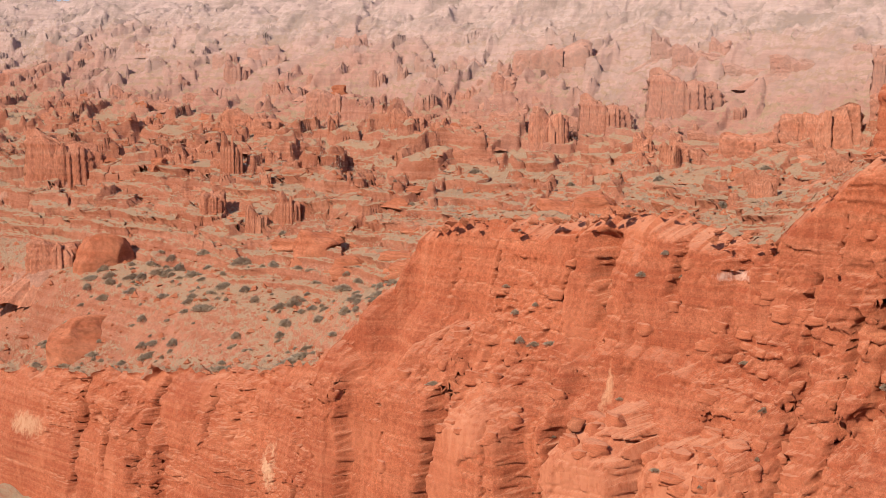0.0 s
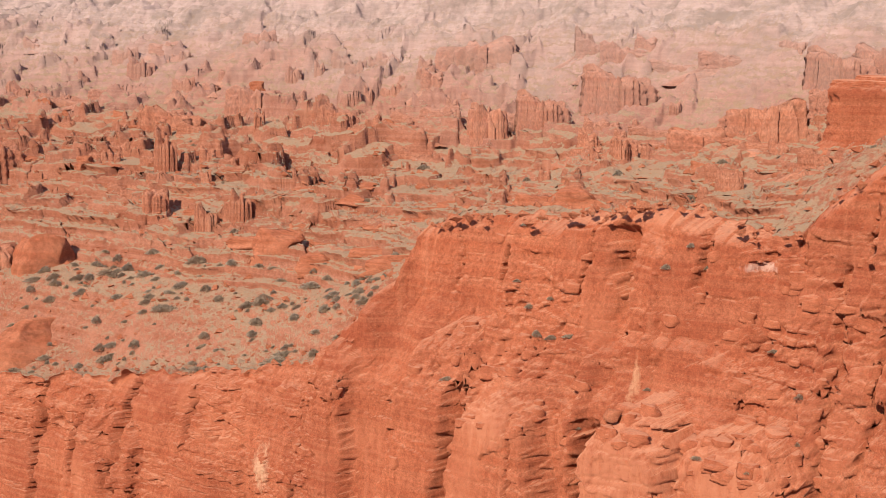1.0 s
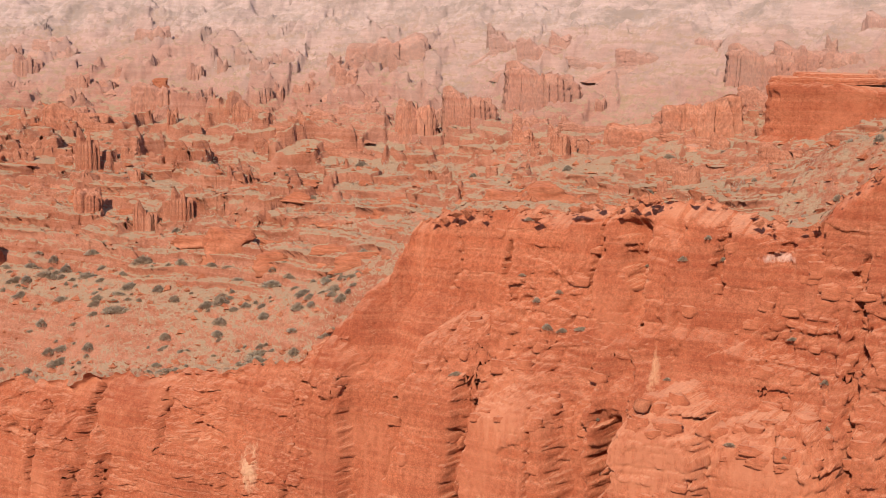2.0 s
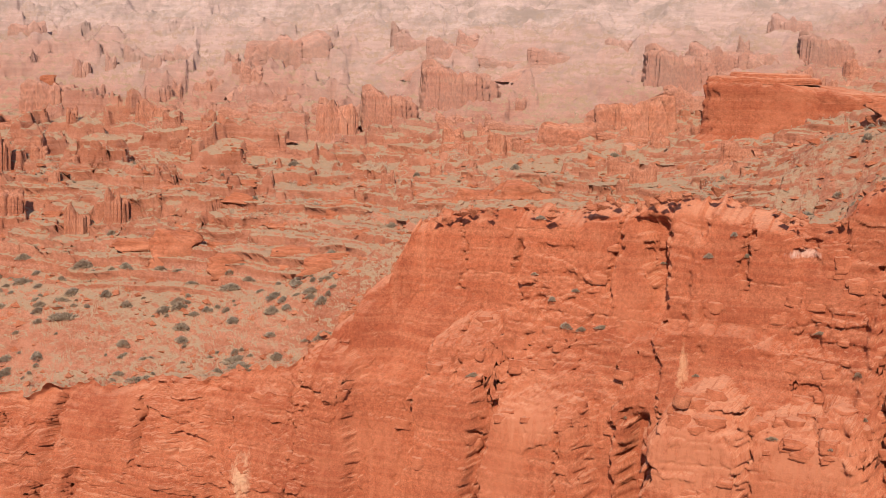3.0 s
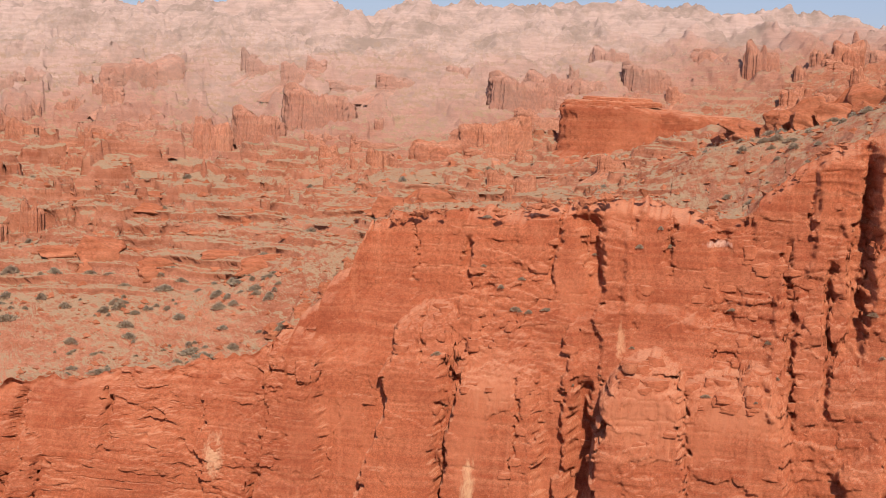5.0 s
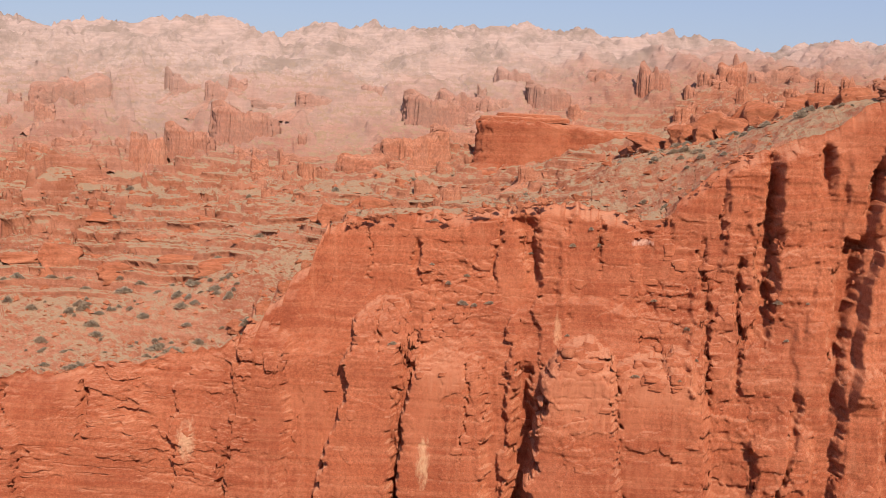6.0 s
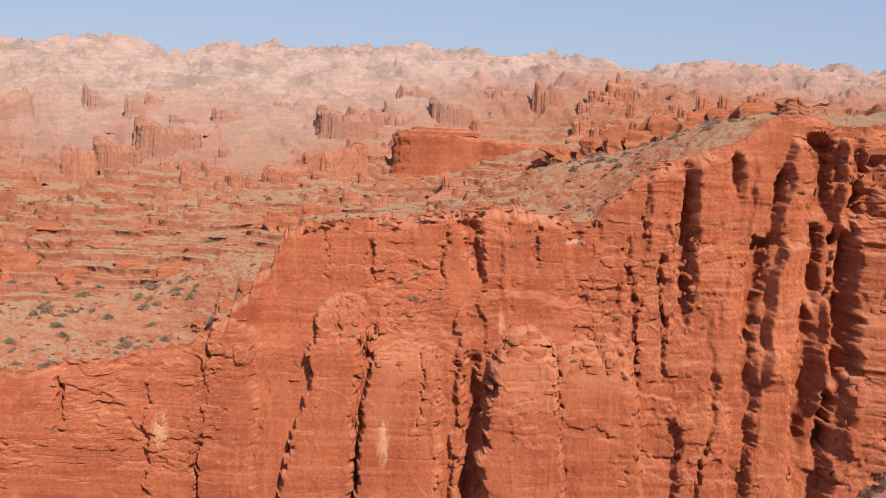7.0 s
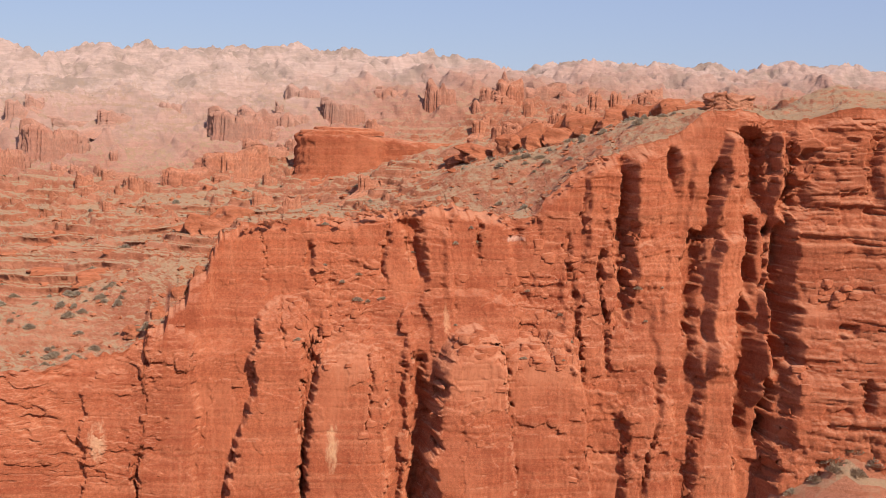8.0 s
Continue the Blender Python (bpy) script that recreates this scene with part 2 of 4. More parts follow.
def lie(u, v, brows=False):
    """The ground's height, and on wish how far its ledges overhang."""
    h, wl = lie_base(u, v)
    # the pale pyramid of rock behind the tower
    h = h + 3.0 * np.clip(1 - np.hypot((u + 21.5) / 8.0, (v - 31) / 9.0), 0, 1) ** 0.8
    slope = step(0.75, 1.0, wl) * (1 - step(20, 24, v + 3.0 * step(-50, -28, u)))
    far = step(50, 95, v)
    out = 1 - step(170, 260, v)
    wu, wv = u + 3 * fbm(u * 0.06, v * 0.06, 21, 3), v + 3 * fbm(u * 0.06, v * 0.06, 22, 3)
    h = h + (1 - 0.75 * slope) * (1.0 * fbm(u * 0.045, v * 0.06, 3, 5) + 0.3 * fbm(u * 0.3, v * 0.3, 4, 4))
    # the uneven brink
    h = h + 0.95 * fbm(u * 0.2, 0.15 * v, 35, 5) * (1 - step(6, 13, v)) * (1 - step(-24, -20, u))
    # gullies and knobs of the badlands
    # the ridge beyond the corner of the cliff
    h = h + 8.0 * np.exp(-((v - 43) / 12) ** 2) * step(50, 72, u)
    hills = step(92, 125, v)
    h = h + hills * out * (1.9 * ridged((wu + 0.35 * wv) * 0.060, (wv - 0.25 * wu) * 0.024, 28, 5) - 0.9 + 0.45 * ridged((wu - 0.5 * wv) * 0.20, (wv + 0.5 * wu) * 0.12, 29, 4) + 0.34 * ridged((wu + 0.3 * wv) * 0.40, wv * 0.16, 30, 3))
    h = h + far * out * (1.1 * ridged((wu + 0.6 * wv) * 0.036, (wv - 0.4 * wu) * 0.085, 5, 5) - 0.4 + (1 - 0.8 * hills) * 0.30 * ridged((u + 0.5 * v) * 0.16, (v - 0.5 * u) * 0.34, 26, 4) + (0.34 - 0.22 * hills) * ridged((u - 0.4 * v) * 0.27, (v + 0.4 * u) * 0.33, 27, 3))
    knob = step(30, 48, v) * (1 - step(112, 150, v))
    fins = step(0.26, 0.33, fbm(wu * 0.11 + wv * 0.03, wv * 0.085, 14, 3)) * (1.4 + 0.9 * vnoise(u * 0.5, v * 0.5, 15)) * (1 - 0.5 * step(95, 125, v))
    h = h + knob * fins * (0.65 + 0.5 * (1 - step(-70, -45, u)))
    # jointed benches in the hollow towards the open end
    bench, own = cells(wu * 0.13, wv * 0.20, 36)
    h = h + step(22, 30, v) * (1 - step(75, 100, v)) * (1 - step(-62, -40, u)) * (own - 0.4) * 2.4 * step(0.02, 0.10, bench)
    # ledges of the harder beds
    warp = 0.7 * fbm(u * 0.05, v * 0.05, 8, 3)
    ledges = 0.6 * terrace(h, 1.35, 0.96, warp) + 0.4 * terrace(h, 0.6, 0.94, warp * 1.4)
    some = step(-0.2, 0.35, fbm(wu * 0.03, wv * 0.06, 9, 3) + 1.3 * step(20, 25, v) * (1 - step(46, 64, v)) + 0.5 * (1 - step(8, 14, v)))
    ridge = step(3, 10, u) * (1 - step(46, 60, v))
    some = some * (1 - 0.85 * slope) * (1 - 0.5 * far) * (1 - 0.97 * ridge)
    brow = 0
    for high, reach, bend in ((1.35, 0.7, 1.0), (0.6, 0.35, 1.4)):
        f = (h + warp * bend) / high % 1.0
        brow = brow + reach * np.where(f > 0.5, step(0.80, 0.97, f), 1 - step(0.0, 0.4, f))
    brow = brow * some * (0.4 + step(-0.1, 0.3, vnoise(u * 0.11, v * 0.3, 25))) * (1 - step(90, 120, v)) * step(9, 14, v)
    h = h + (ledges - h) * some
    # broken blocks along the rim and on the ledges
    joint, own = cells(wu * 0.35, wv * 0.5, 17)
    rubble = (own - 0.45) * 0.9 * step(0.02, 0.25, joint)
    h = h + rubble * step(0.0, 0.5, fbm(u * 0.08, v * 0.1, 18, 3) + 0.35 * (1 - step(6, 16, v))) * (1 - 0.75 * slope) * (1 - 0.6 * ridge) * out
    # small wash lines on the open slope
    h = h + slope * (0.35 * fbm(u * 0.12, v * 0.05, 19, 4) + 0.22 * fbm(u * 0.7, v * 0.7, 20, 4))
    h = h + out * 0.07 * fbm(u * 1.3, v * 1.3, 11, 3)
    return (h, brow) if brows else h


def sheet(name, x, y, z, material):
    """A grid mesh from arrays of rows and columns."""
    rows, cols = x.shape
    me = bpy.data.meshes.new(name)
    me.vertices.add(rows * cols)
    me.vertices.foreach_set("co", np.stack([x, y, z], -1).astype(np.float32).ravel())
    i = (np.arange(rows - 1)[:, None] * cols + np.arange(cols - 1)).ravel()
    quads = np.stack([i, i + 1, i + cols + 1, i + cols], -1).astype(np.int32)
    me.loops.add(quads.size)
    me.loops.foreach_set("vertex_index", quads.ravel())
    me.polygons.add(len(quads))
    me.polygons.foreach_set("loop_start", np.arange(0, quads.size, 4, dtype=np.int32))
    me.update(calc_edges=True)
    me.polygons.foreach_set("use_smooth", np.ones(len(quads), bool))
    me.materials.append(material)
    ob = new(name, me)
    ob.matrix_world = LAND
    return ob


# ---- ground behind the rim, out to the horizon ----
vs = [0.0]
while vs[-1] < 4200:
    v = vs[-1]
    vs.append(v + (0.27 if v < 50 else 0.27 + (v - 50) * 0.0045 if v < 160 else 1.0 + (v - 160) * 0.06))
vs = np.array(vs)
COLS = 1380
across = np.interp(np.linspace(0, 1, COLS), (0, 0.26, 0.92, 1), (0, 0.40, 0.87, 1))
V, Sg = np.meshgrid(vs, across, indexing="ij")
spread = np.minimum(V, 500)
U = (-130 - 2.1 * spread) * (1 - Sg) + (95 + 0.75 * spread) * Sg
V = V + rim_v(U) * np.clip(1 - V / 60, 0, 1)
H, brow = lie(U, V, True)
V = V - brow
ground = tagged(sheet("ground", U, V, H, ground_rock), "dry red desert slopes with ledges, gravel and gullies", "ground", kind="structure")

# ---- the cliff ----
FOOT = -62.0
us, top = U[0], H[0]
Q, Uc = np.meshgrid(np.interp(np.linspace(0, 1, 320), (0, 0.06, 1), (0, 0.2, 1)), us, indexing="ij")
Zc = FOOT + (top[None, :] - FOOT) * (1 - (1 - Q) ** 1.25)
# buttresses: left edge at the crown and foot, right edge at the crown and foot, crown, foot, how far it stands out, rounding of its crown
BUTTRESSES = (
    (4.0, 2.4, 12.8, 14.6, -29.4, -52, 6.7, 5.2), (11.8, 12.4, 21.8, 23.8, -30.1, -50, 4.5, 2.6), (-10.9, -12.4, -1.8, -1.0, -31.0, -52, 3.2, 2.0), (-16.6, -21.8, -10.6, -12.0, -26.4, -52, 3.1, 2.0),
    (-0.3, -0.4, 1.7, 1.6, -27.6, -60, 1.5, 1), (-10.4, -10.4, -3.6, -3.6, -27.2, -60, 1.1, 1.5), (3.1, 3.1, 6.9, 6.9, -17.2, -60, 1.0, 1), (6.0, 6.0, 15.0, 15.0, -14.5, -60, 1.0, 1),
    (49.6, 49.0, 95, 95, -3.2, -60, 2.2, 1), (48.9, 48.4, 95, 95, -7.6, -60, 3.2, 1), (48.2, 47.4, 95, 95, -13.8, -60, 4.4, 0.8), (48.0, 47.4, 95, 95, -23.0, -60, 4.8, 0.6), (45.0, 43.4, 55, 58, -32.8, -60, 6.2, 2.2), (53.5, 54, 95, 95, -31.6, -60, 6.8, 1.6),
    (35.9, 35.0, 41.1, 41.8, -30.5, -60, 2.6, 3.0), (27.1, 26.6, 33.9, 34.5, -37, -60, 2.2, 2.5), (-30.9, -31.5, -24.1, -24, -29.8, -60, 1.6, 1.5), (-38, -38, -30, -30, -35, -60, 1.2, 1.5), (-68, -68, -56, -56, -42, -60, 1.6, 2),
)
# ribs with a steep shaded edge and a long sunlit flank: edge at the crown and foot, crown, foot, how far it stands out, width
RIBS = (
    (23.9, 23.0, -8.6, -21, 1.5, 5.0), (29.4, 28.7, -7.0, -25, 2.8, 5.6), (34.9, 34.7, -6.2, -11.6, 1.2, 4.2), (40.9, 39.2, -4.4, -15.6, 3.6, 4.0),
    (40.0, 37.0, -16.8, -33, 4.2, 5.0), (47.2, 46.6, -3.6, -13.5, 4.6, 1.8), (46.9, 43.2, -14.2, -37, 4.6, 2.4), (33.5, 32.6, -18, -28, 1.0, 3.5), (31.6, 31.0, -26, -36, 1.1, 4.0),
    (5.6, 5.2, -17.0, -25.0, 1.0, 3.0), (-2.0, -2.3, -15.6, -25, 0.8, 3.6), (-6.4, -6.2, -16.4, -22, 0.7, 3.4), (20.6, 20.0, -18.2, -33, 1.2, 3.0), (26.4, 26.0, -13, -24, 0.7, 2.4), (36.8, 36.2, -7, -17, 0.8, 3.0),
)
# clefts: u and z of the top, u and z of the foot, half width, depth
CLEFTS = (
    (2.2, -32.5, 1.2, -60, 1.1, 2.6), (28.9, -8, 27.7, -29, 0.9, 2.8), (34.6, -7, 34.4, -11.8, 0.5, 2.4), (40.2, -9, 39.1, -14.5, 0.7, 2.6),
    (38, -17, 35.6, -30, 1.3, 3.4), (35.6, -29, 35, -36, 0.6, 2.2), (44.6, -4.5, 45.2, -14, 1.3, 3.6), (44.4, -15.5, 43.5, -25, 0.9, 3.2),
    (42.9, -25, 41.5, -42, 0.9, 3.0), (47.4, -16, 44.9, -43, 1.2, 4.2), (51, -7, 50.6, -9.6, 1.1, 2.4), (49.6, -11, 49.2, -14, 1.1, 2.6),
    (31.8, -34, 31.2, -40, 0.4, 1.6), (25.7, -20, 25.1, -34, 0.4, 1.6), (58, -5, 57.5, -12, 0.7, 2.0), (62.5, -14, 62, -34, 0.7, 2.2), (54.5, -34, 54.2, -38, 0.6, 1.6),
    (21.2, -18, 22.2, -36, 0.5, 1.6), (23.6, -13, 23.2, -17, 0.4, 1.2), (30.8, -41, 29.6, -50, 0.4, 1.4),
    (-11.9, -31, -12.2, -60, 0.4, 1.4), (1.4, -16.5, 2.2, -23.5, 1, 2.6), (-1.4, -15, -2, -24, 0.3, 0.9),
    (-11, -19.5, -11, -23.5, 0.5, 1.6), (14.5, -16.4, 14.5, -19.2, 2.3, 1.3), 
    (-4.2, -31.5, -4.3, -43, 0.14, 0.7), (-17, -17.5, -16.6, -25, 0.16, 0.5), (17.4, -15, 17.2, -18, 0.7, 1.4),
    (-76, -41, -75, -54, 0.7, 2.4), (-59.5, -38.5, -58.5, -46, 0.55, 2.0), (-60, -46.5, -59.8, -50, 0.6, 2.2), (-49.5, -37.5, -48.8, -43, 0.45, 1.8), (-66.5, -41, -66, -50, 0.4, 1.6), (-31.5, -44, -31, -52, 0.4, 1.6), (9.6, -15.5, 10, -22, 0.35, 1.2), (-14.4, -25.5, -14, -32, 0.2, 0.8),
)
uneven = Zc + 1.3 * fbm(Uc * 0.13, 0.05 * Zc, 58, 4) * (1 - step(-20, -16, Zc))
face = np.interp(uneven, (-62, -42, -33, -31, -29.5, -26.5, -25.5, -20, -15, 5), (-0.5, 0.6, 1.0, 1.6, 2.8, 3.6, 4.8, 6.2, 7.2, 8.6))
tower = step(-25, -22, Uc) * (1 - step(-12.5, -10.5, Uc))
face = face * (1 - tower) + tower * np.interp(uneven, (-62, -33, -31, -27.5, -25.5, -17), (0.0, 1.6, 3.0, 5.2, 6.4, 8.0))
low = 1 - step(-36, -25, Uc)
face = face * (1 - low) + low * np.interp(Zc - rim_z(Uc), (-25, -9, -3, -1, 0), (0.2, 1.8, 3.2, 4.4, 5.2))
face = face - 0.12 * np.maximum(0, Uc - 26) - 0.42 * np.maximum(0, Uc - 48)
warp = 0.9 * fbm(Uc * 0.08, Zc * 0.12, 41, 3)
mess = fbm(Uc * 0.35, Zc * 0.35, 42, 3)
su, sz = Uc + 0.8 * mess, Zc + 0.5 * fbm(Uc * 0.25, Zc * 0.4, 57, 3)
joint, own = cells(su * 0.22, sz * 0.62, 59)
joint2, own2 = cells(su * 0.52, sz * 1.25, 62)
joint3, own3 = cells(Uc * 1.35 + 0.3 * mess, Zc * 2.1, 63)
plate, own5 = cells(su * 0.30, sz * 0.085, 73)
_, own6 = cells(su * 0.62 + 3.1, sz * 0.21, 74)
Ub = Uc + 0.35 * warp + 0.45 * (own2 - 0.5) + 0.5 * (own - 0.5) + 0.22 * (own3 - 0.5)
Zb = Zc + 0.6 * (own2 - 0.5) + 0.1 * (own3 - 0.5)
bulge = np.zeros_like(Zc)


def along(at_top, at_foot, ztop, zfoot):
    return at_top + (at_foot - at_top) * np.clip((ztop - Zc) / (ztop - zfoot), 0, 1)


for lt, lf, rt, rf, ztop, zfoot, out, dome in BUTTRESSES:
    a, b = along(lt, lf, ztop, zfoot) + 0.7 * fbm(Zc * 0.32, 0 * Zc + lt, 45, 4), along(rt, rf, ztop, zfoot)
    half = (b - a) / 2
    x = np.clip((Ub - (a + b) / 2) / half, -1.5, 1.5)
    side = step(0.0, 0.45 + 0.06 * out, Ub - a) * step(0.0, 0.7 + 0.16 * out, b - Ub)
    crown = dome * np.abs(x) ** 2.4 + 0.5 * fbm(Uc * 0.4, 0 * Uc + lt, 43, 4)
    bulge = np.maximum(bulge, out * (0.84 + 0.16 * np.sqrt(np.clip(1 - x * x, 0, 1))) * side * (0.55 * step(0.0, 0.9, ztop - crown - Zb + 0.6) + 0.45 * step(0.0, 3.2, ztop - crown - Zb + 0.6)))
for lt, lf, ztop, zfoot, out, wide in RIBS:
    x = Uc + 0.35 * warp + 0.22 * (own - 0.5) + 0.16 * (own3 - 0.5) + 0.5 * fbm(Zc * 0.25, 0 * Zc + lt, 46, 4) - along(lt, lf, ztop, zfoot)
    bulge = bulge + out * step(-0.1, 0.55, x) * np.clip(1 - x / wide, 0, 1) * step(0.0, 1.8, ztop - Zb + 0.5 * fbm(Uc * 0.4, 0 * Uc + lf, 44, 3)) * step(-2.5, 1.0, Zb - zfoot)
for ut, zt, ub, zb, w, deep in CLEFTS:
    line = ut + (ub - ut) * np.clip((zt - Zc) / (zt - zb), 0, 1) + 0.45 * fbm(Zc * 0.16, 0 * Zc + ut, 47, 3) + 0.5 * w * (own - 0.5)
    ragged = w * np.clip(0.95 + 0.6 * fbm(Zc * 0.17, 0 * Zc + ub, 48, 3), 0.25, 1.6)
    cut = np.exp(-np.abs((Ub - 0.4 * warp - line) / ragged) ** 4) * step(-0.5, 1.0, zt - Zc) * step(-2, 2, Zc - zb)
    bulge = bulge - deep * cut
right = step(19, 30, Uc)
flute = 0.45 * np.tanh(2.2 * ridged(Uc * 0.20 + warp * 0.5, Zc * 0.03, 51, 3)) * (0.5 + 0.1 * right) + 0.7 * fbm(Uc * 0.06, Zc * 0.06, 53, 3)
wall = step(46.5, 50.5, Uc)
notch = np.exp(-(vnoise(Uc * 0.016, Zc * 0.75 + 0.35 * warp + 0.25 * (own2 - 0.5), 67) / 0.07) ** 2) * step(0.12, 0.40, fbm(Uc * 0.16, Zc * 0.5, 68, 3) + 0.30 * wall)
beds = -(0.24 + 0.4 * wall) * notch + (0.03 + 0.09 * right + 0.30 * wall) * np.tanh(3.5 * fbm(Uc * 0.04, Zc * 0.8 + 0.5 * warp, 55, 4)) * (0.4 + step(-0.3, 0.4, fbm(Uc * 0.06, Zc * 0.1, 56, 2)))
blocky = step(0.06, 0.62, fbm(Uc * 0.06, Zc * 0.08, 61, 3) + 0.34 * np.exp(-((Uc - 19) / 4.0) ** 2) * step(-40, -30, Zc) + 0.12 * step(20, 26, Uc) + 0.22 * step(6, 11, Uc) * (1 - step(25, 29, Uc)) * step(-35, -31, Zc) * (1 - step(-16.5, -15, Zc)) + 0.14 * step(-12, -8, Uc) * (1 - step(6, 12, Uc)) * step(-29, -26, Zc) + 0.4 * low * step(-8, -4, Zc - rim_z(Uc)) - 0.45 * tower)
def pillow(j, r):
    return np.sqrt(np.clip(j / r, 0, 1))


panels = (0.40 * (own5 - 0.5) - 0.10 * (1 - pillow(plate, 0.03)) + 0.18 * (own6 - 0.5) * (own5 > 0.5)) * (1 - 0.6 * blocky) * step(-40, -28, Uc)
blocks = blocky * ((own - 0.5) * 0.8 + 0.22 * (pillow(joint, 0.05) - 1)) + (0.05 + 0.95 * blocky) * ((own2 - 0.5) * 0.5 + 0.13 * (pillow(joint2, 0.06) - 1)) * step(0.25, 0.6, own + 0.3 * blocky)
blocks = blocks + (0.06 + 0.94 * blocky) * ((own3 - 0.5) * 0.2 + 0.10 * (pillow(joint3, 0.12) - 1))
joint4, own4 = cells(Uc * 2.9, Zc * 3.9, 64)
blocks = blocks + (0.06 + 0.94 * blocky) * ((own4 - 0.5) * 0.09 + 0.05 * (pillow(joint4, 0.2) - 1))
hollow = -step(0.42, 0.62, fbm(Uc * 0.22, Zc * 0.30, 66, 3) + 0.25 * wall * step(-16, -12, Zc)) * (0.15 + 0.45 * blocky + 0.4 * wall)
lean = np.abs(np.gradient(face - bulge, axis=0) / np.maximum(np.gradient(Zc, axis=0), 1e-3))
shallow = step(0.5, 1.8, lean)
calm = 1 - 0.85 * step(0.25, 1.0, lean)
Vc = face - bulge - flute - beds * calm - blocks - hollow - 0.03 * fbm(Uc * 2.0, Zc * 2.5, 65, 3) - 0.07 * calm * (1 - 0.6 * blocky) * ridged(Uc * 0.9 + 0.4 * warp, Zc * 0.07, 69, 3)
Vc = Vc - panels * (1 - step(0.86, 0.97, Q))
back = step(0.93, 1.0, Q) ** 1.5
keep = 1 - step(0.97, 1.0, Q)
Vc = (Vc + blocks) * (1 - back) + rim_v(Uc) * back
Zc = Zc + 1.5 * blocks * shallow * keep
Vc = Vc - blocks * keep
cliff = tagged(sheet("cliff", Uc, Vc, Zc, cliff_rock), "tall red sandstone cliff with buttresses, clefts and cracked blocks", "cliff", kind="structure")

# ---- canyon floor in front of the cliff ----
vf = -np.geomspace(1, 4000, 110) + 8
Vf, Sf = np.meshgrid(vf[::-1], np.linspace(-1, 1, 260), indexing="ij")
Uf = Sf * (140 + np.abs(Vf) * 1.5)
Zf = FOOT + 3 + 1.5 * fbm(Uf * 0.03, Vf * 0.03, 71, 4) + 2.5 * step(-14, 2, Vf)
Zf = Zf + 17.0 * np.clip(1 - np.hypot((Uf - 54) / 17, (Vf + 10) / 17), 0, 1) ** 0.8 + 0.9 * fbm(Uf * 0.25, Vf * 0.25, 72, 4)
floor = tagged(sheet("canyon_ground", Uf, Vf, Zf, ground_rock), "gravelly canyon floor below the cliff", "ground", kind="structure")

# ================= buttes =================
def link(name, bm_or_me, material):
    me = bm_or_me
    me.materials.append(material)
    me.polygons.foreach_set("use_smooth", np.ones(len(me.polygons), bool))
    return me


def butte_mesh(name, a, b, h, seed, taper=0.0, power=3.0, flutes=0.16, cap=0.0, crest=0.12, freq=0.55, skirted=1.0, rough=0.05, n=140):
    """A fluted rock tower with half sizes a and b and height h, on a skirt of its own talus."""
    th = np.linspace(0, 2 * np.pi, n, endpoint=False)
    cx, cy = np.cos(th), np.sin(th)
    r0 = (np.abs(cx) ** power + np.abs(cy) ** power) ** (-1 / power)
    x0, y0 = a * r0 * cx, b * r0 * cy
    run = np.concatenate([[0], np.cumsum(np.hypot(np.diff(x0), np.diff(y0)))]) * freq
    run = run + 0.45 * vnoise(run * 0.9 + seed, 0 * run, seed)
    slab = np.floor(run)
    own, own_top, near = hash2(slab, 0 * slab, seed), hash2(slab, 0 * slab, seed + 1), np.minimum(run - slab, slab + 1 - run)
    groove = 1.6 * (own - 0.5) + 0.4 * ridged(x0 * freq * 2 + seed * 3.1, y0 * freq * 2, seed, 2)
    slit = np.exp(-(near / 0.10) ** 2) * (own > 0.2)
    broad = fbm(x0 * 0.16 + seed, y0 * 0.16, seed + 3, 3)
    levels = np.concatenate([np.linspace(-0.8, 0.12, 6) if skirted else np.linspace(0, 0.12, 3), np.linspace(0.18, 0.9, 14), np.linspace(0.94, 1.0, 4)])
    rows = []
    for q in levels:
        skirt = 1.0 + skirted * 0.75 * max(0.0, 0.12 - q) / 0.6 * min(1.0, 2.2 * h / max(a, b)) * 1.2
        lean = 1.03 - 0.07 * max(q, 0)
        edge = 1 - 0.10 * max(0.0, (q - 0.9) / 0.1) ** 2
        lip = cap * step(0.80, 0.86, q)
        wob = 1 - 1.3 * flutes * slit + 0.7 * flutes * groove * (0.4 + 0.6 * min(1, max(q, 0) * 2)) + 0.10 * broad + rough * fbm(x0 * 0.8 + q * 4, y0 * 0.8 + q * 9, seed + 5, 3) + lip
        wob = wob + 0.035 * vnoise(x0 * 0.1 + seed, np.full(n, q * h * 1.3), seed + 6)
        k = skirt * lean * edge * wob
        top = h * (1 - taper * np.clip(x0 / a, -1, 1) * 0.5 - taper * 0.5) * (1 + crest * (0.6 * fbm(x0 * freq + seed, y0 * freq, seed + 8, 3) + 1.3 * (own_top - 0.5)))
        rows.append(np.stack([x0 * k, y0 * k, q * top], -1))
    inner = rows[-1]
    for f in (0.7, 0.4, 0.12):
        p = inner.copy()
        p[:, :2] *= f
        p[:, 2] = inner[:, 2] * f + inner[:, 2].mean() * (1 - f) * 1.02 + 0.03 * h * vnoise(p[:, 0], p[:, 1], seed + 9)
        rows.append(p)
    co = np.concatenate(rows)
    faces = [(r * n + i, r * n + (i + 1) % n, (r + 1) * n + (i + 1) % n, (r + 1) * n + i) for r in range(len(rows) - 1) for i in range(n)]
    faces.append(tuple((len(rows) - 1) * n + i for i in range(n)))
    me = bpy.data.meshes.new(name)
    me.from_pydata(co.tolist(), [], faces)
    return link(name, me, butte_rock)


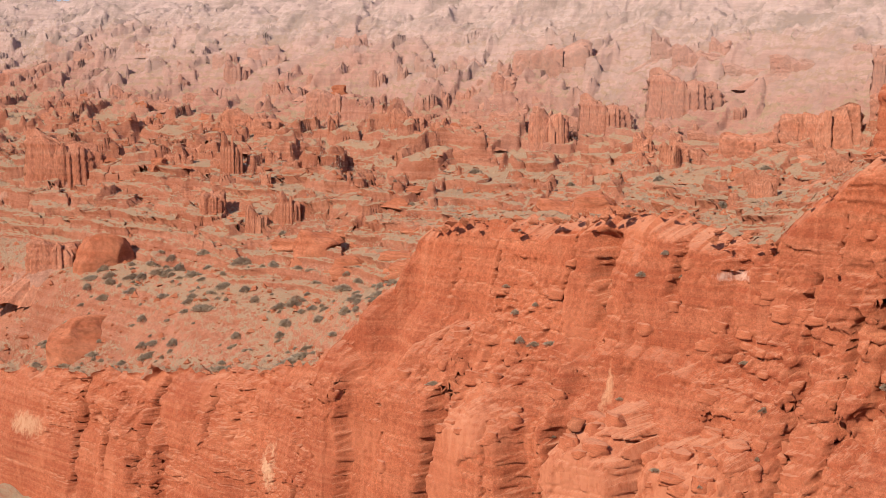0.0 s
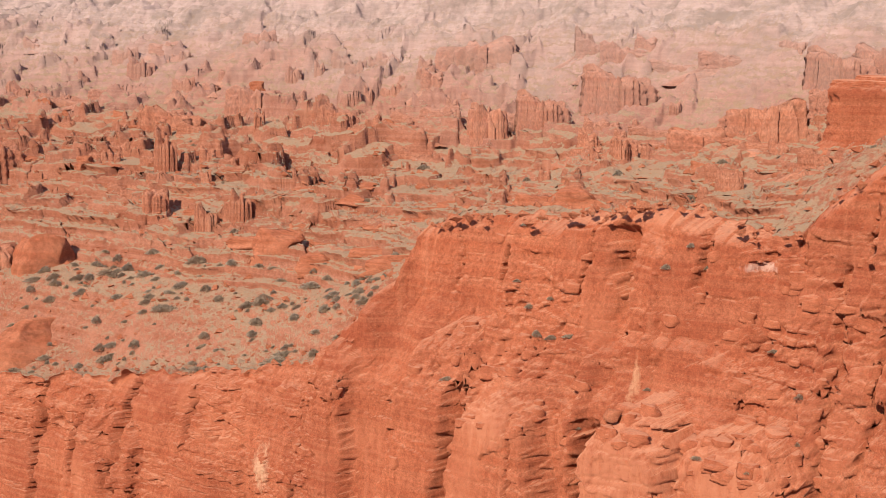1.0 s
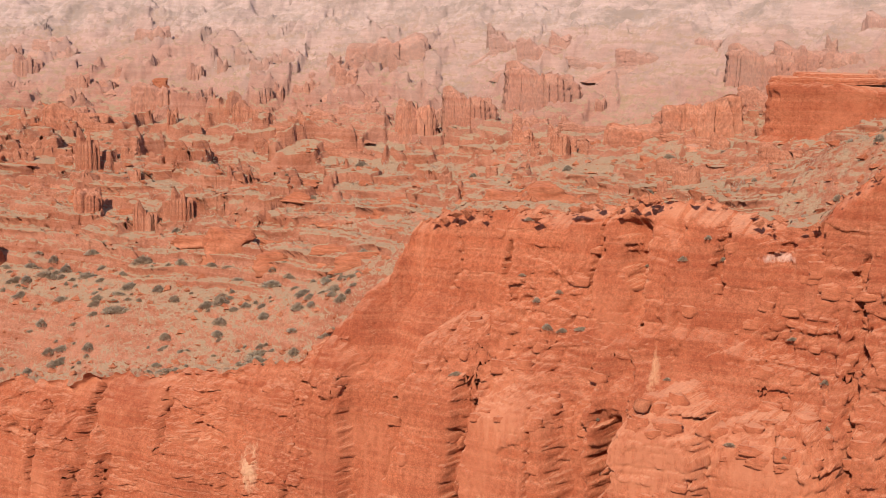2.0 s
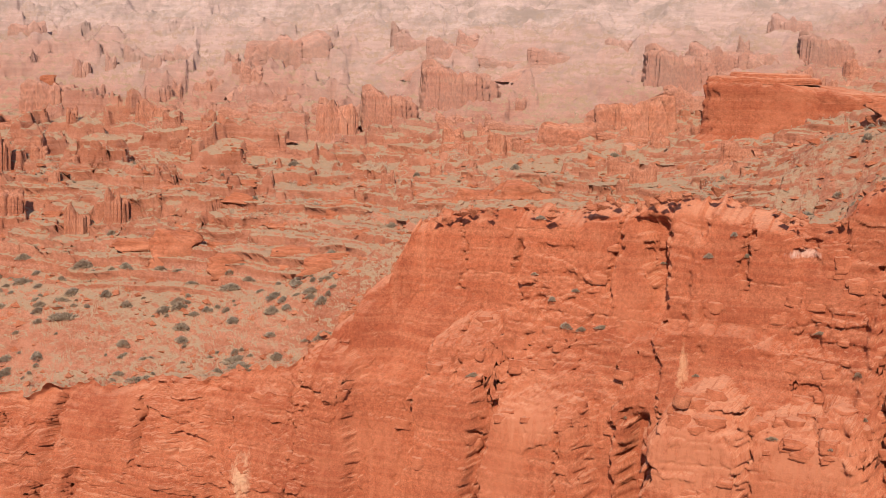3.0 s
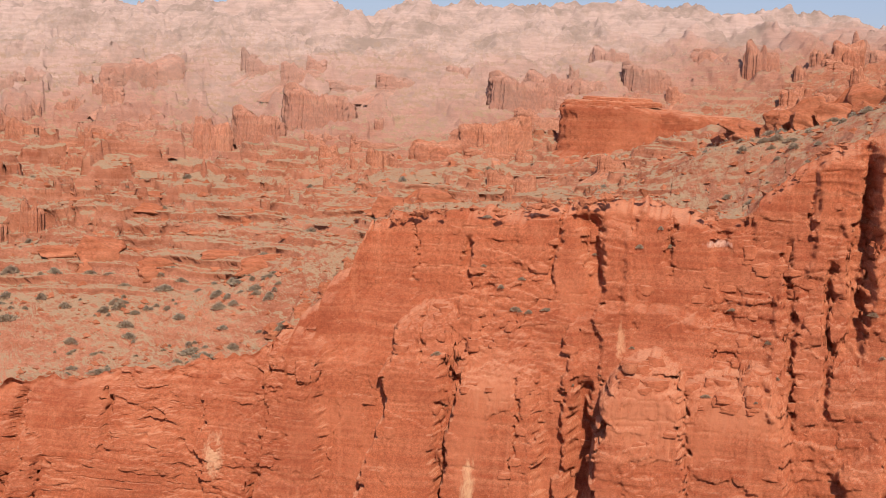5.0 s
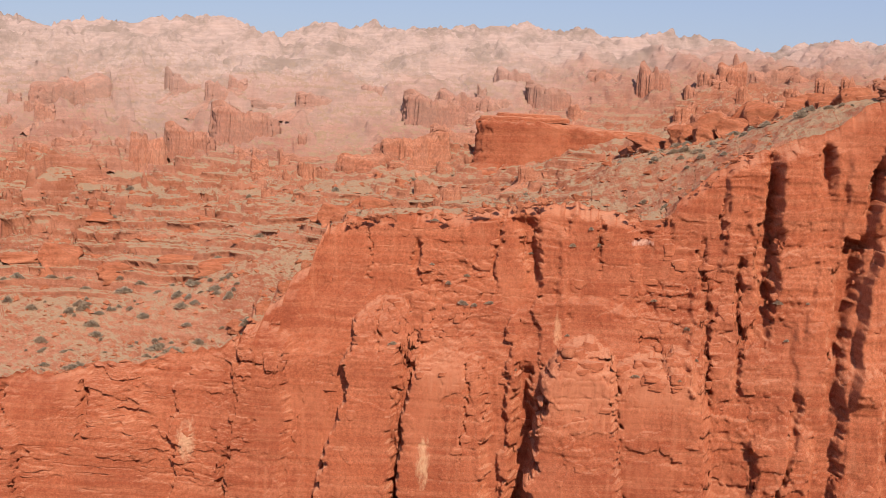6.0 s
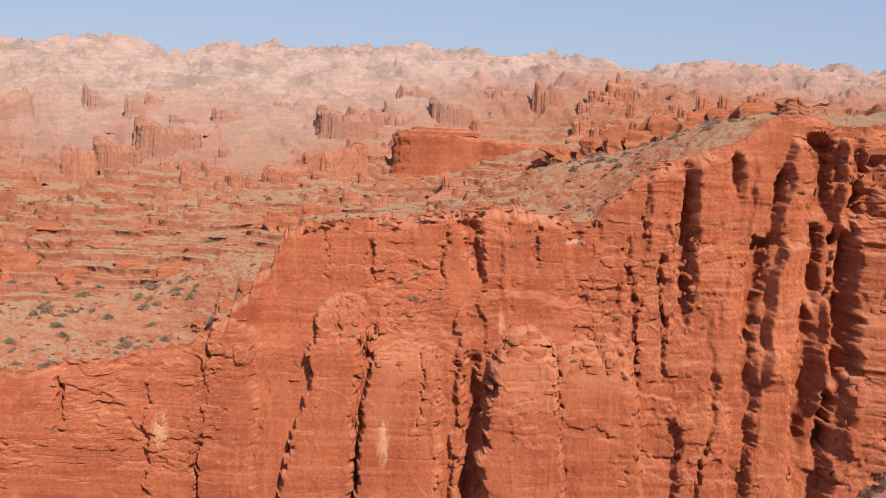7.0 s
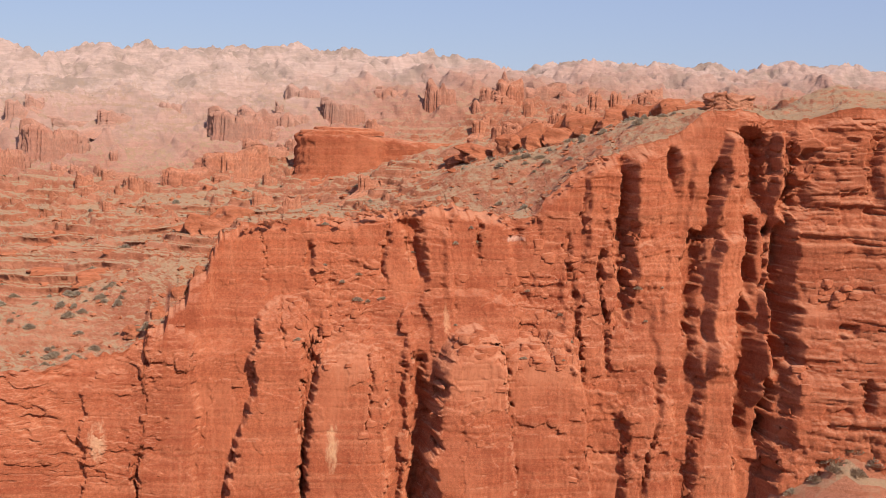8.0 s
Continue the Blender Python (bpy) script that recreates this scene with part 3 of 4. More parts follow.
def put(ob, u, v, z, turn=0.0, scale=(1, 1, 1)):
    ob.matrix_world = LAND @ pose(u, v, z, 0, 0, turn) @ Matrix.Diagonal((*scale, 1))
    return ob


def base_at(u, v):
    return float(lie_base(np.array([float(u)]), np.array([float(v)]))[0][0])


def ground_at(u, v):
    return float(lie(np.array([float(u)]), np.array([float(v)]))[0])


mesa = put(new("mesa"), 1.5, 72, -14.0, 2)
tagged(mesa, "broad red rock mesa with steep streaked walls on the plateau", "mesa")
for part_name, a, b, h, seed, taper, power, lip, crest, skirted, x, y, z in (
        ("rock_wall", 7.4, 4.6, 7.6, 3, 0.06, 3.4, 0.02, 0.04, 1.0, -4.0, 0.0, 0.0), ("rock_wall", 9.5, 4.4, 7.2, 5, 0.22, 3.0, 0.02, 0.06, 1.0, 7.6, 0.4, 0.0),
        ("cap_layer", 6.9, 4.2, 0.8, 4, 0.05, 2.8, 0.0, 0.10, 0.0, -3.8, 0.0, 7.3), ("cap_layer", 5.2, 3.4, 0.7, 6, 0.2, 2.4, 0.0, 0.15, 0.0, -3.2, 0.2, 7.9), ("cap_layer", 8.4, 4.0, 0.7, 7, 0.5, 2.6, 0.0, 0.12, 0.0, 6.8, 0.5, 5.9)):
    piece = new(part_name, butte_mesh(part_name, a, b, h, seed, taper=taper, power=power, flutes=0.035, cap=lip, crest=crest, skirted=skirted, rough=0.05 if skirted else 0.02, freq=0.6))
    piece.data.materials[0] = cliff_rock
    piece.parent = mesa
    piece.matrix_basis = pose(x, y, z)

# u, v, width, height of the buttes that stand out, and how far they turn from the line of the cliff
FINS = (
    (-122, 66, 11, 5.0, 38), (-132, 36, 12, 6.5, 44), (-116, 79, 8.8, 6.0, 36), (-104.5, 68.5, 1.7, 3.8, 30), (-94, 75, 6, 3.8, 36),
    (-98.5, 43.5, 3.0, 5.2, 40), (-62, 72, 5.6, 6.3, 30), (-57, 78, 7.5, 4.8, 24), (-83, 98, 13, 4.8, 24), (-87, 31.6, 3.4, 3.4, 45),
    (-76.5, 31, 3.2, 4.2, 40), (-72.5, 33, 2.6, 3.5, 40), (-73.5, 66, 2.2, 2.8, 30),
)
BUTTES = (
    (-50, 87, 10.6, 5.6, 20), (-35, 64, 2.3, 3.4, 20), (-232, 89, 14, 5.2, 40), (-181, 80, 6, 4.8, 40), (-160, 92, 5, 3.6, 35),
    (-119.5, 92, 3, 3.8, 30), (-67, 104, 3, 3.8, 25), (-104, 17.5, 7, 4.6, 50), (-27.5, 70, 7.4, 4.2, 10), (-20, 74.5, 11, 4.6, 8),
    (-15.5, 99, 7.5, 3.6, 5), (-9, 99, 6.5, 3.6, 0), (-19, 94, 10, 5.0, 5),
)
TOWERS = (
    (28, 102, 4.3, 5.4, -10), (31.5, 103, 5, 6.2, -10), (25, 95, 4, 3.8, -10), (18, 102, 5.2, 5.3, -8), (11, 110, 8, 4.0, 0),
    (0, 102, 7.4, 3.9, 0), (-31, 105, 4, 2.8, 10), (-40, 86.5, 1.4, 2.3, 0), (38, 112, 12, 3.4, -12), (-7, 112, 6, 3.0, 0), (46, 108, 9, 3.0, -10),
)
def talus_mesh(name, ratio, seed, wide=1.0):
    """An apron of debris round a butte of half sizes ratio by one."""
    n, rings = 60, (0.72, 1.0, 1.25, 1.55, 2.0)
    th = np.linspace(0, 2 * np.pi, n, endpoint=False)
    rows = []
    for f, z in zip(rings, (0.55, 0.36, 0.2, 0.0, -1.8)):
        k = (0.72 + (f - 0.72) * wide) * (1 + 0.14 * fbm(np.cos(th) * 1.6 + seed, np.sin(th) * 1.6, seed, 4))
        rows.append(np.stack([ratio * k * np.cos(th), k * np.sin(th), z + 0.10 * vnoise(np.cos(th) * 3 * f, np.sin(th) * 3 * f + seed, seed)], -1))
    faces = [(r * n + i, r * n + (i + 1) % n, (r + 1) * n + (i + 1) % n, (r + 1) * n + i) for r in range(4) for i in range(n)]
    me = bpy.data.meshes.new(name)
    me.from_pydata(np.concatenate(rows).tolist(), [], faces)
    return link(name, me, talus_rock)


def butte_thing(name, body, apron, u, v, z, turn, scale):
    ob = put(new(name), u, v, z, turn, scale)
    for part_name, me in (("rock_wall", body), ("talus", apron)):
        child = new(part_name, me)
        child.parent = ob
    return ob


fin_shapes = [butte_mesh("butte", 1.0 * r, 1.0, 1.6, 11 + i, taper=tp, flutes=0.26, power=pw, crest=0.30, freq=1.45) for i, (r, tp, pw) in enumerate(((1.6, 0.2, 3.5), (2.4, -0.25, 4.0), (2.8, 0.35, 3.2), (1.0, 0.0, 2.6), (2.0, 0.1, 4.5), (3.2, -0.3, 3.0)))]
RATIO = (1.6, 2.4, 2.8, 1.0, 2.0, 3.2)
aprons = [talus_mesh("talus", r, 400 + i) for i, r in enumerate(RATIO)]
for i, (u, v, w, h, turn) in enumerate(FINS + BUTTES + TOWERS):
    j = 3 if w < 2 else (i * 5) % 6 if w < 9 else (2, 5, 1)[i % 3]
    k = w / 2 / RATIO[j]
    ob = butte_thing("butte", fin_shapes[j], aprons[j], u, v, min(ground_at(u, v), base_at(u, v) + 0.6) - 0.3 * h, turn + 180 * (i % 2), (k, min(k, 0.36 * h) + 0.2, h * 0.98 / 1.6))
    tagged(ob, "slender red rock pillar on the badlands" if w < 2 else "fluted red rock fin rising from the badlands" if w < 9 else "long fluted red rock wall rising from the badlands", "butte", "buttes on the badlands")

rng = np.random.RandomState(5)
small = [butte_mesh("pinnacle", r, 1.0, 1.6, 31 + i, taper=tp, flutes=0.16, power=3.0, crest=0.4, freq=1.3, n=72) for i, (r, tp) in enumerate(((1.3, 0.3), (1.9, -0.2), (2.6, 0.3), (1.0, 0.1)))]
low_aprons = [talus_mesh("talus", r, 410 + i, 0.6) for i, r in enumerate((1.3, 1.9, 2.6, 1.0))]
count = 0
while count < 215:
    v = rng.uniform(36, 104)
    u = rng.uniform(-95 - 1.5 * v, 40 + 0.4 * v)
    if abs(u - 1.5) < 15 and abs(v - 72) < 14 or u > 2 and v < 70 or vnoise(np.array([u * 0.045]), np.array([v * 0.06]), 77)[0] < 0.05:
        continue
    k = rng.uniform(0.45, 1.2) * (1 + 0.5 * step(55, 90, v))
    h = rng.uniform(0.9, 2.3) * (1 + 0.35 * step(55, 90, v))
    ob = butte_thing("rock_pinnacle", small[count % 4], low_aprons[count % 4], u, v, min(ground_at(u + p, v + q) for p, q in ((0, 0), (1.8, 0), (-1.8, 0), (0, -1.5), (0, 1.5))) - 0.12 * h, rng.uniform(0, 60), (k, k * 0.8, h / 1.6))
    tagged(ob, "small red rock pinnacle with fluted sides on the badlands", "rock", "pinnacles on the badlands")
    count += 1

# the spire on the skyline
spire = put(new("rock_spire", butte_mesh("rock_spire", 1.5, 1.1, 6.4, 51, taper=0.5, power=2.4, flutes=0.14, crest=0.3)), 34.6, 121, 0.4, 10)
tagged(spire, "lone red rock spire on a ridge against the sky", "rock spire")

# ================= boulders and outcrops =================
def stone_mesh(name, seed, divisions=3, material=None):
    """A weathered block: a ball cut by flat joints and roughened."""
    bm = bmesh.new()
    bmesh.ops.create_icosphere(bm, subdivisions=divisions, radius=1.0)
    r = random.Random(seed)
    cuts = [(Vector((r.gauss(0, 1), r.gauss(0, 1), r.gauss(0, 1))).normalized(), r.uniform(0.55, 0.85)) for _ in range(9)]
    cuts += [(Vector((0, 0, 1)), 0.62), (Vector((0, 0, -1)), 0.7)]
    shift = Vector((seed * 3.7, seed * 1.3, 0))
    for vert in bm.verts:
        p = vert.co.copy()
        for n, d in cuts:
            over = p.dot(n) - d
            if over > 0:
                p -= n * over * 0.98
        p *= 1 + 0.06 * noise.noise(p * 2.2 + shift) + 0.04 * noise.noise(p * 6 + shift)
        p.z += 0.03 * math.sin(p.z * 16 + 2 * noise.noise(p * 2 + shift))
        vert.co = p
    me = bpy.data.meshes.new(name)
    bm.to_mesh(me)
    bm.free()
    return link(name, me, material or boulder_rock)


def slab_mesh(name, seed, cuts=9, material=None, beds=0.16):
    """A jointed block with worn edges, bedding grooves and broken corners; half sizes one."""
    bm = bmesh.new()
    bmesh.ops.create_cube(bm, size=2.0)
    bmesh.ops.subdivide_edges(bm, edges=bm.edges[:], cuts=cuts, use_grid_fill=True)
    r = random.Random(seed)
    shift = Vector((seed * 2.3, seed * 5.1, seed))
    cuts_at = [(Vector((r.choice((-1, 1)) * r.uniform(0.4, 1), r.choice((-1, 1)) * r.uniform(0.4, 1), r.uniform(-0.5, 0.9))).normalized(), r.uniform(0.75, 1.1)) for _ in range(7)]
    for vert in bm.verts:
        p = vert.co.copy()
        p = p * 0.88 + p.normalized() * 0.13
        for n, d in cuts_at:
            over = p.dot(n) - d
            if over > 0:
                p -= n * over * 0.95
        p += Vector((noise.noise(p * 1.1 + shift), noise.noise(p * 1.1 - shift), 0.5 * noise.noise(p * 1.3 + shift * 2))) * 0.26
        bed = noise.noise(Vector((p.x * 0.4, p.y * 0.4, p.z * 4.5)) + shift)
        p.x, p.y = p.x * (1 + beds * bed), p.y * (1 + beds * bed)
        p += Vector((noise.noise(p * 4 + shift), noise.noise(p * 4 - shift), noise.noise(p * 4 + shift * 2))) * 0.05
        vert.co = p
    me = bpy.data.meshes.new(name)
    bm.to_mesh(me)
    bm.free()
    return link(name, me, material or boulder_rock)


def crag_mesh(name, seed, beds=3, cuts=11):
    """A jointed block of a few beds, each set back or standing over the one below; half sizes one."""
    bm = bmesh.new()
    bmesh.ops.create_cube(bm, size=2.0)
    bmesh.ops.subdivide_edges(bm, edges=bm.edges[:], cuts=cuts, use_grid_fill=True)
    r = random.Random(seed)
    shift = Vector((seed * 1.9, seed * 4.3, seed))
    grow = [(r.uniform(0.62, 1.0), r.uniform(0.62, 1.0), r.uniform(-0.2, 0.2), r.uniform(-0.2, 0.2)) for _ in range(beds)]
    joints = [(Vector((math.cos(a), math.sin(a), r.uniform(-0.25, 0.35))).normalized(), r.uniform(0.72, 1.05)) for a in (r.uniform(0, 6.28) for _ in range(7))]
    joints += [(Vector((r.gauss(0, 1), r.gauss(0, 1), r.uniform(0.3, 1.2))).normalized(), r.uniform(0.6, 0.95)) for _ in range(4)]
    for vert in bm.verts:
        p = vert.co.copy()
        k = (p.z + 1) / 2 * beds + 0.25 * noise.noise(Vector((p.x, p.y, 0)) * 1.2 + shift)
        level = int(min(beds - 1, max(0, k)))
        near = abs(k - round(k)) if 0 < round(k) < beds else 1.0
        gx, gy, ox, oy = grow[level]
        groove = 0.10 * max(0.0, 1 - near / 0.12)
        p.x, p.y = p.x * (gx - groove) + ox, p.y * (gy - groove) + oy
        for n, d in joints:
            over = p.dot(n) - d
            if over > 0:
                p -= n * over * 0.97
        p += Vector((noise.noise(p * 1.7 + shift), noise.noise(p * 1.7 - shift), 0.8 * noise.noise(p * 1.5 + shift * 2))) * 0.24
        p += Vector((noise.noise(p * 5 + shift), noise.noise(p * 5 - shift), noise.noise(p * 5 + shift * 2))) * 0.035
        vert.co = p
    me = bpy.data.meshes.new(name)
    bm.to_mesh(me)
    bm.free()
    return link(name, me, boulder_rock)


crags = [crag_mesh("outcrop", 160 + i, 2 + i % 3, 13) for i in range(6)]
# u, v, half sizes, turn, tilt
OUTCROPS = (
    (24.0, 45, 2.9, 2.4, 2.3, 10, -6), (20.5, 44, 2.0, 1.7, 1.5, 30, 4), (27.2, 38.5, 2.2, 1.8, 1.5, 15, 5), (31.0, 41, 3.0, 2.2, 2.2, -8, 6), (34.0, 43, 4.6, 2.6, 1.5, -5, 9),
    (35.8, 37, 2.7, 2.0, 1.6, 20, -5), (39.0, 34, 3.1, 2.2, 1.8, -15, 6), (40.7, 28.5, 2.4, 1.9, 1.7, 25, -4), (42.6, 24, 2.2, 1.8, 1.8, 5, 5), (18.0, 49.5, 3.5, 2.2, 1.1, 8, 7),
    (40.2, 45, 4.0, 2.4, 1.7, -10, 4), (42.5, 36, 3.4, 2.4, 1.6, 12, -3), (15.0, 53, 2.6, 1.8, 0.9, 0, 6), (23.0, 39.5, 1.5, 1.3, 1.2, 40, 0), (30.0, 36.5, 1.6, 1.3, 1.0, 30, 8), (33.0, 33.5, 1.3, 1.1, 0.9, 5, -8), (37.6, 30.5, 1.3, 1.1, 1.0, 45, 0), (27.5, 47, 2.6, 1.8, 1.5, -12, 6),
)
for i, (u, v, a, b, c, turn, tilt) in enumerate(OUTCROPS):
    ob = new("outcrop", crags[(i * 5) % 6])
    ob.matrix_world = LAND @ pose(u, v, ground_at(u, v) + 0.5 * c, 1.5 * tilt, (-15, 10, 5, -9)[i % 4], turn + 25 * math.sin(i * 2.3)) @ Matrix.Diagonal((1.4 * a, 1.35 * b, 1.3 * c, 1))
    tagged(ob, "tilted red sandstone slab with shadowed overhang on the ridge", "outcrop", "slabs on the ridge")
ledge_shapes = [crag_mesh("ledge", 120 + i, 2, 9) for i in range(5)]
lv = rng.uniform(25, 46, 28)
lu = np.where(rng.rand(28) < 0.6, rng.uniform(-72, -16, 28), -60 - 1.3 * lv + rng.rand(28) * (60 + lv))
lz = lie(lu, lv)
for i, (u, v, z) in enumerate(zip(lu, lv, lz)):
    a, c = rng.uniform(1.5, 4.0), rng.uniform(0.22, 0.4)
    rise = math.degrees(math.atan2(ground_at(u, v + 1.2) - ground_at(u, v - 1.2), 2.4))
    ob = new("rock_ledge", ledge_shapes[i % 5])
    ob.matrix_world = LAND @ pose(u, v, z - 0.45 * c, 0.9 * max(-10, min(rise, 35)), 0, rng.uniform(-12, 25)) @ Matrix.Diagonal((a, rng.uniform(0.7, 1.4), c, 1))
    tagged(ob, "flat layered red rock ledge lying along the slope", "rock ledge", "ledges on the slopes")
# u, v, half sizes, turn, sinking
BLUFFS = ((-86, 10.5, 5.4, 4.6, 4.2, 40, 0.3), (-60.5, 27.5, 3.4, 2.6, 2.4, 15, 0.35), (-52, 26, 3.4, 2.0, 1.4, 25, 0.5), (-66, 29, 3.6, 2.4, 1.2, 20, 0.5), (-44, 27.5, 4.6, 2.4, 1.2, 20, 0.5), (-97, 21, 5.6, 4.6, 5.2, 44, 0.2), (-38, 22.5, 3.6, 1.8, 1.2, 25, 0.3),
          (-24.2, 30.0, 3.2, 2.8, 2.2, 8, 0.45), (-19.4, 31.0, 3.6, 2.8, 2.0, 30, 0.45), (-22.0, 27.8, 2.8, 2.2, 1.5, -15, 0.45), (-24.2, 10.6, 1.4, 1.2, 1.7, 10, 0.0), (-26.8, 10.2, 1.3, 1.1, 1.3, 30, 0.0), (-29.4, 9.6, 1.3, 1.0, 1.1, 20, 0.0), (-22.2, 11.6, 1.6, 1.3, 1.2, 0, 0.0), (-32.2, 9.2, 1.4, 1.0, 0.8, 40, 0.0))
for i, (u, v, a, b, c, turn, sink) in enumerate(BLUFFS):
    ob = put(new("rock_bluff", crags[(i + 1) % 6]), u, v, ground_at(u, v) - sink * c, turn, (a, b, c))
    tagged(ob, "rounded red rock bluff with a shaded side on the slope", "rock bluff", "bluffs on the slopes")
blocks_small = [crag_mesh("bluff", 140 + i, 2 + i % 2, 8) for i in range(5)]
bv = rng.uniform(27, 84, 40)
bu = -80 - 1.45 * bv + rng.rand(40) * (100 + 1.5 * bv)
bz = lie(bu, bv)
for i, (u, v, z) in enumerate(zip(bu, bv, bz)):
    if abs(u - 1.5) < 15 and abs(v - 70) < 13:
        continue
    a, c = rng.uniform(0.8, 2.1), rng.uniform(0.6, 1.3)
    ob = put(new("rock_bluff", blocks_small[i % 5]), u, v, z - 0.2 * c, rng.uniform(0, 60), (a, a * rng.uniform(0.5, 0.9), c))
    tagged(ob, "jointed block of red rock weathered out of the slope", "rock bluff", "bluffs on the slopes")
cap = put(new("cap_rock", butte_mesh("cap_rock", 3.1, 2.2, 2.1, 71, power=2.1, flutes=0.07, crest=0.35, freq=0.5, rough=0.13, cap=0.12)), 44.0, 14.5, ground_at(44.0, 14.5) - 0.4)
tagged(cap, "dark weathered cap rock on the cliff's top", "cap rock")

CU, CZ = us, Zc


def cliff_v(u, z):
    i = int(np.clip(np.searchsorted(CU, u), 0, len(CU) - 1))
    return float(np.interp(z, CZ[:, i], Vc[:, i]))


stones = [slab_mesh("stone", 80 + i, 5, cliff_rock) for i in range(8)]
ball = stone_mesh("boulder", 95, 3)
perch = put(new("boulder", ball), 6.9, cliff_v(6.9, -31.2) + 0.6, -30.1, 0, (0.85, 0.8, 0.75))
tagged(perch, "pale rounded boulder perched on top of the buttress", "boulder")
for i in range(140):
    if i < 60:
        u, z = rng.normal(19.4, 3.2), rng.uniform(-34, -17)
    else:
        u, z = rng.uniform(-40, 62), rng.uniform(-48, -14)
    if z > np.interp(u, us, top) - 1.5:
        z = np.interp(u, us, top) - rng.uniform(1.5, 12)
    k = rng.uniform(0.3, 0.75) if i >= 60 else rng.uniform(0.35, 0.95)
    ob = new("stone", stones[i % 8])
    ob.parent = cliff
    ob.matrix_basis = pose(u, cliff_v(u, z) + 0.7 * k, z, rng.uniform(-10, 10), rng.uniform(-10, 10), rng.uniform(-25, 25)) @ Matrix.Diagonal((k * rng.uniform(0.9, 1.4), k, k * rng.uniform(0.55, 0.9), 1))

for i in range(60):
    lt, _, rt, _, ztop, _, _, dome = BUTTRESSES[(0, 1, 2, 3, 0, 1, 11, 12, 11, 5)[i % 10]]
    c, w = (lt + min(rt, lt + 12)) / 2, (min(rt, lt + 12) - lt) / 2
    u = rng.normal(c, 0.45 * w)
    z = ztop - dome * (abs(u - c) / w) ** 2.2 - rng.uniform(0.0, 2.6)
    k = rng.uniform(0.3, 0.9)
    ob = new("stone", stones[i % 8])
    ob.parent = cliff
    ob.matrix_basis = pose(u, cliff_v(u, z) + 0.5 * k, z, rng.uniform(-10, 10), rng.uniform(-10, 10), rng.uniform(-30, 30)) @ Matrix.Diagonal((k * rng.uniform(0.9, 1.6), k, k * rng.uniform(0.5, 0.9), 1))

# ================= shrubs =================
def plant(name, colour):
    m, n, l, p = nodes_of(name)
    info = n.new("ShaderNodeObjectInfo")
    g = tex_noise(n, l, n.new("ShaderNodeTexCoord").outputs["Object"], 3.0, 4)
    c = mixer(n, l, ramp(n, l, g, [(0.3, 0.0), (0.7, 1.0)]), tuple(x * 0.6 for x in colour), tuple(x * 1.35 for x in colour))
    c = mixer(n, l, math_node(n, l, "MULTIPLY", info.outputs["Random"], 0.55), c, (0.46, 0.30, 0.18))
    l.new(c, p.inputs["Base Color"])
    p.inputs["Roughness"].default_value = 0.9
    thin = n.new("ShaderNodeBsdfTranslucent")
    both = n.new("ShaderNodeMixShader")
    both.inputs[0].default_value = 0.4
    l.new(c, thin.inputs[0])
    l.new(p.outputs[0], both.inputs[1])
    l.new(thin.outputs[0], both.inputs[2])
    l.new(both.outputs[0], n["Material Output"].inputs[0])
    return m


leaf = plant("shrub_leaves", (0.54, 0.42, 0.29))
grass = plant("dry_grass", (0.50, 0.39, 0.23))
twig = plant("shrub_twigs", (0.20, 0.14, 0.09))


def shrub_arrays(r, blades, tall=0.62):
    """Leaf tufts of a low dome-shaped bush about one metre across."""
    co, fc = [], []
    for _ in range(blades):
        a, q = r.uniform(0, 2 * math.pi), r.random() ** 0.5
        rad = 0.52 * q * (0.75 + 0.45 * math.sin(a * 2 + 1) * r.random())
        base = Vector((rad * math.cos(a), rad * math.sin(a), tall * (1 - q * q) * r.uniform(0.35, 1.0)))
        way = Vector((math.cos(a) * q + r.gauss(0, 0.4), math.sin(a) * q + r.gauss(0, 0.4), 0.55 + r.random())).normalized()
        side = way.cross(Vector((r.gauss(0, 1), r.gauss(0, 1), r.gauss(0, 1)))).normalized() * r.uniform(0.025, 0.05)
        tip = base + way * r.uniform(0.06, 0.15)
        k = len(co)
        co += [base - side * 0.6, base + side * 0.6, tip + side, tip - side * 0.4]
        fc.append((k, k + 1, k + 2, k + 3))
    return co, fc


def shrub_meshes(seed):
    r = random.Random(seed)
    co, fc = shrub_arrays(r, 560)
    me = bpy.data.meshes.new("foliage")
    me.from_pydata([tuple(c) for c in co], [], fc)
    me.materials.append(leaf)
    co, fc = [], []
    for i in range(9):
        a, reach = r.uniform(0, 6.28), r.uniform(0.15, 0.42)
        foot, tip = Vector((0.05 * math.cos(a), 0.05 * math.sin(a), -0.1)), Vector((reach * math.cos(a), reach * math.sin(a), r.uniform(0.25, 0.5)))
        w = Vector((-math.sin(a), math.cos(a), 0)) * 0.02
        k = len(co)
        co += [foot - w, foot + w, foot + Vector((0, 0, 0.04)), tip]
        fc += [(k, k + 1, k + 3), (k + 1, k + 2, k + 3), (k + 2, k, k + 3)]
    st = bpy.data.meshes.new("twigs")
    st.from_pydata([tuple(c) for c in co], [], fc)
    st.materials.append(twig)
    return me, st


kinds = [shrub_meshes(200 + i) for i in range(6)]


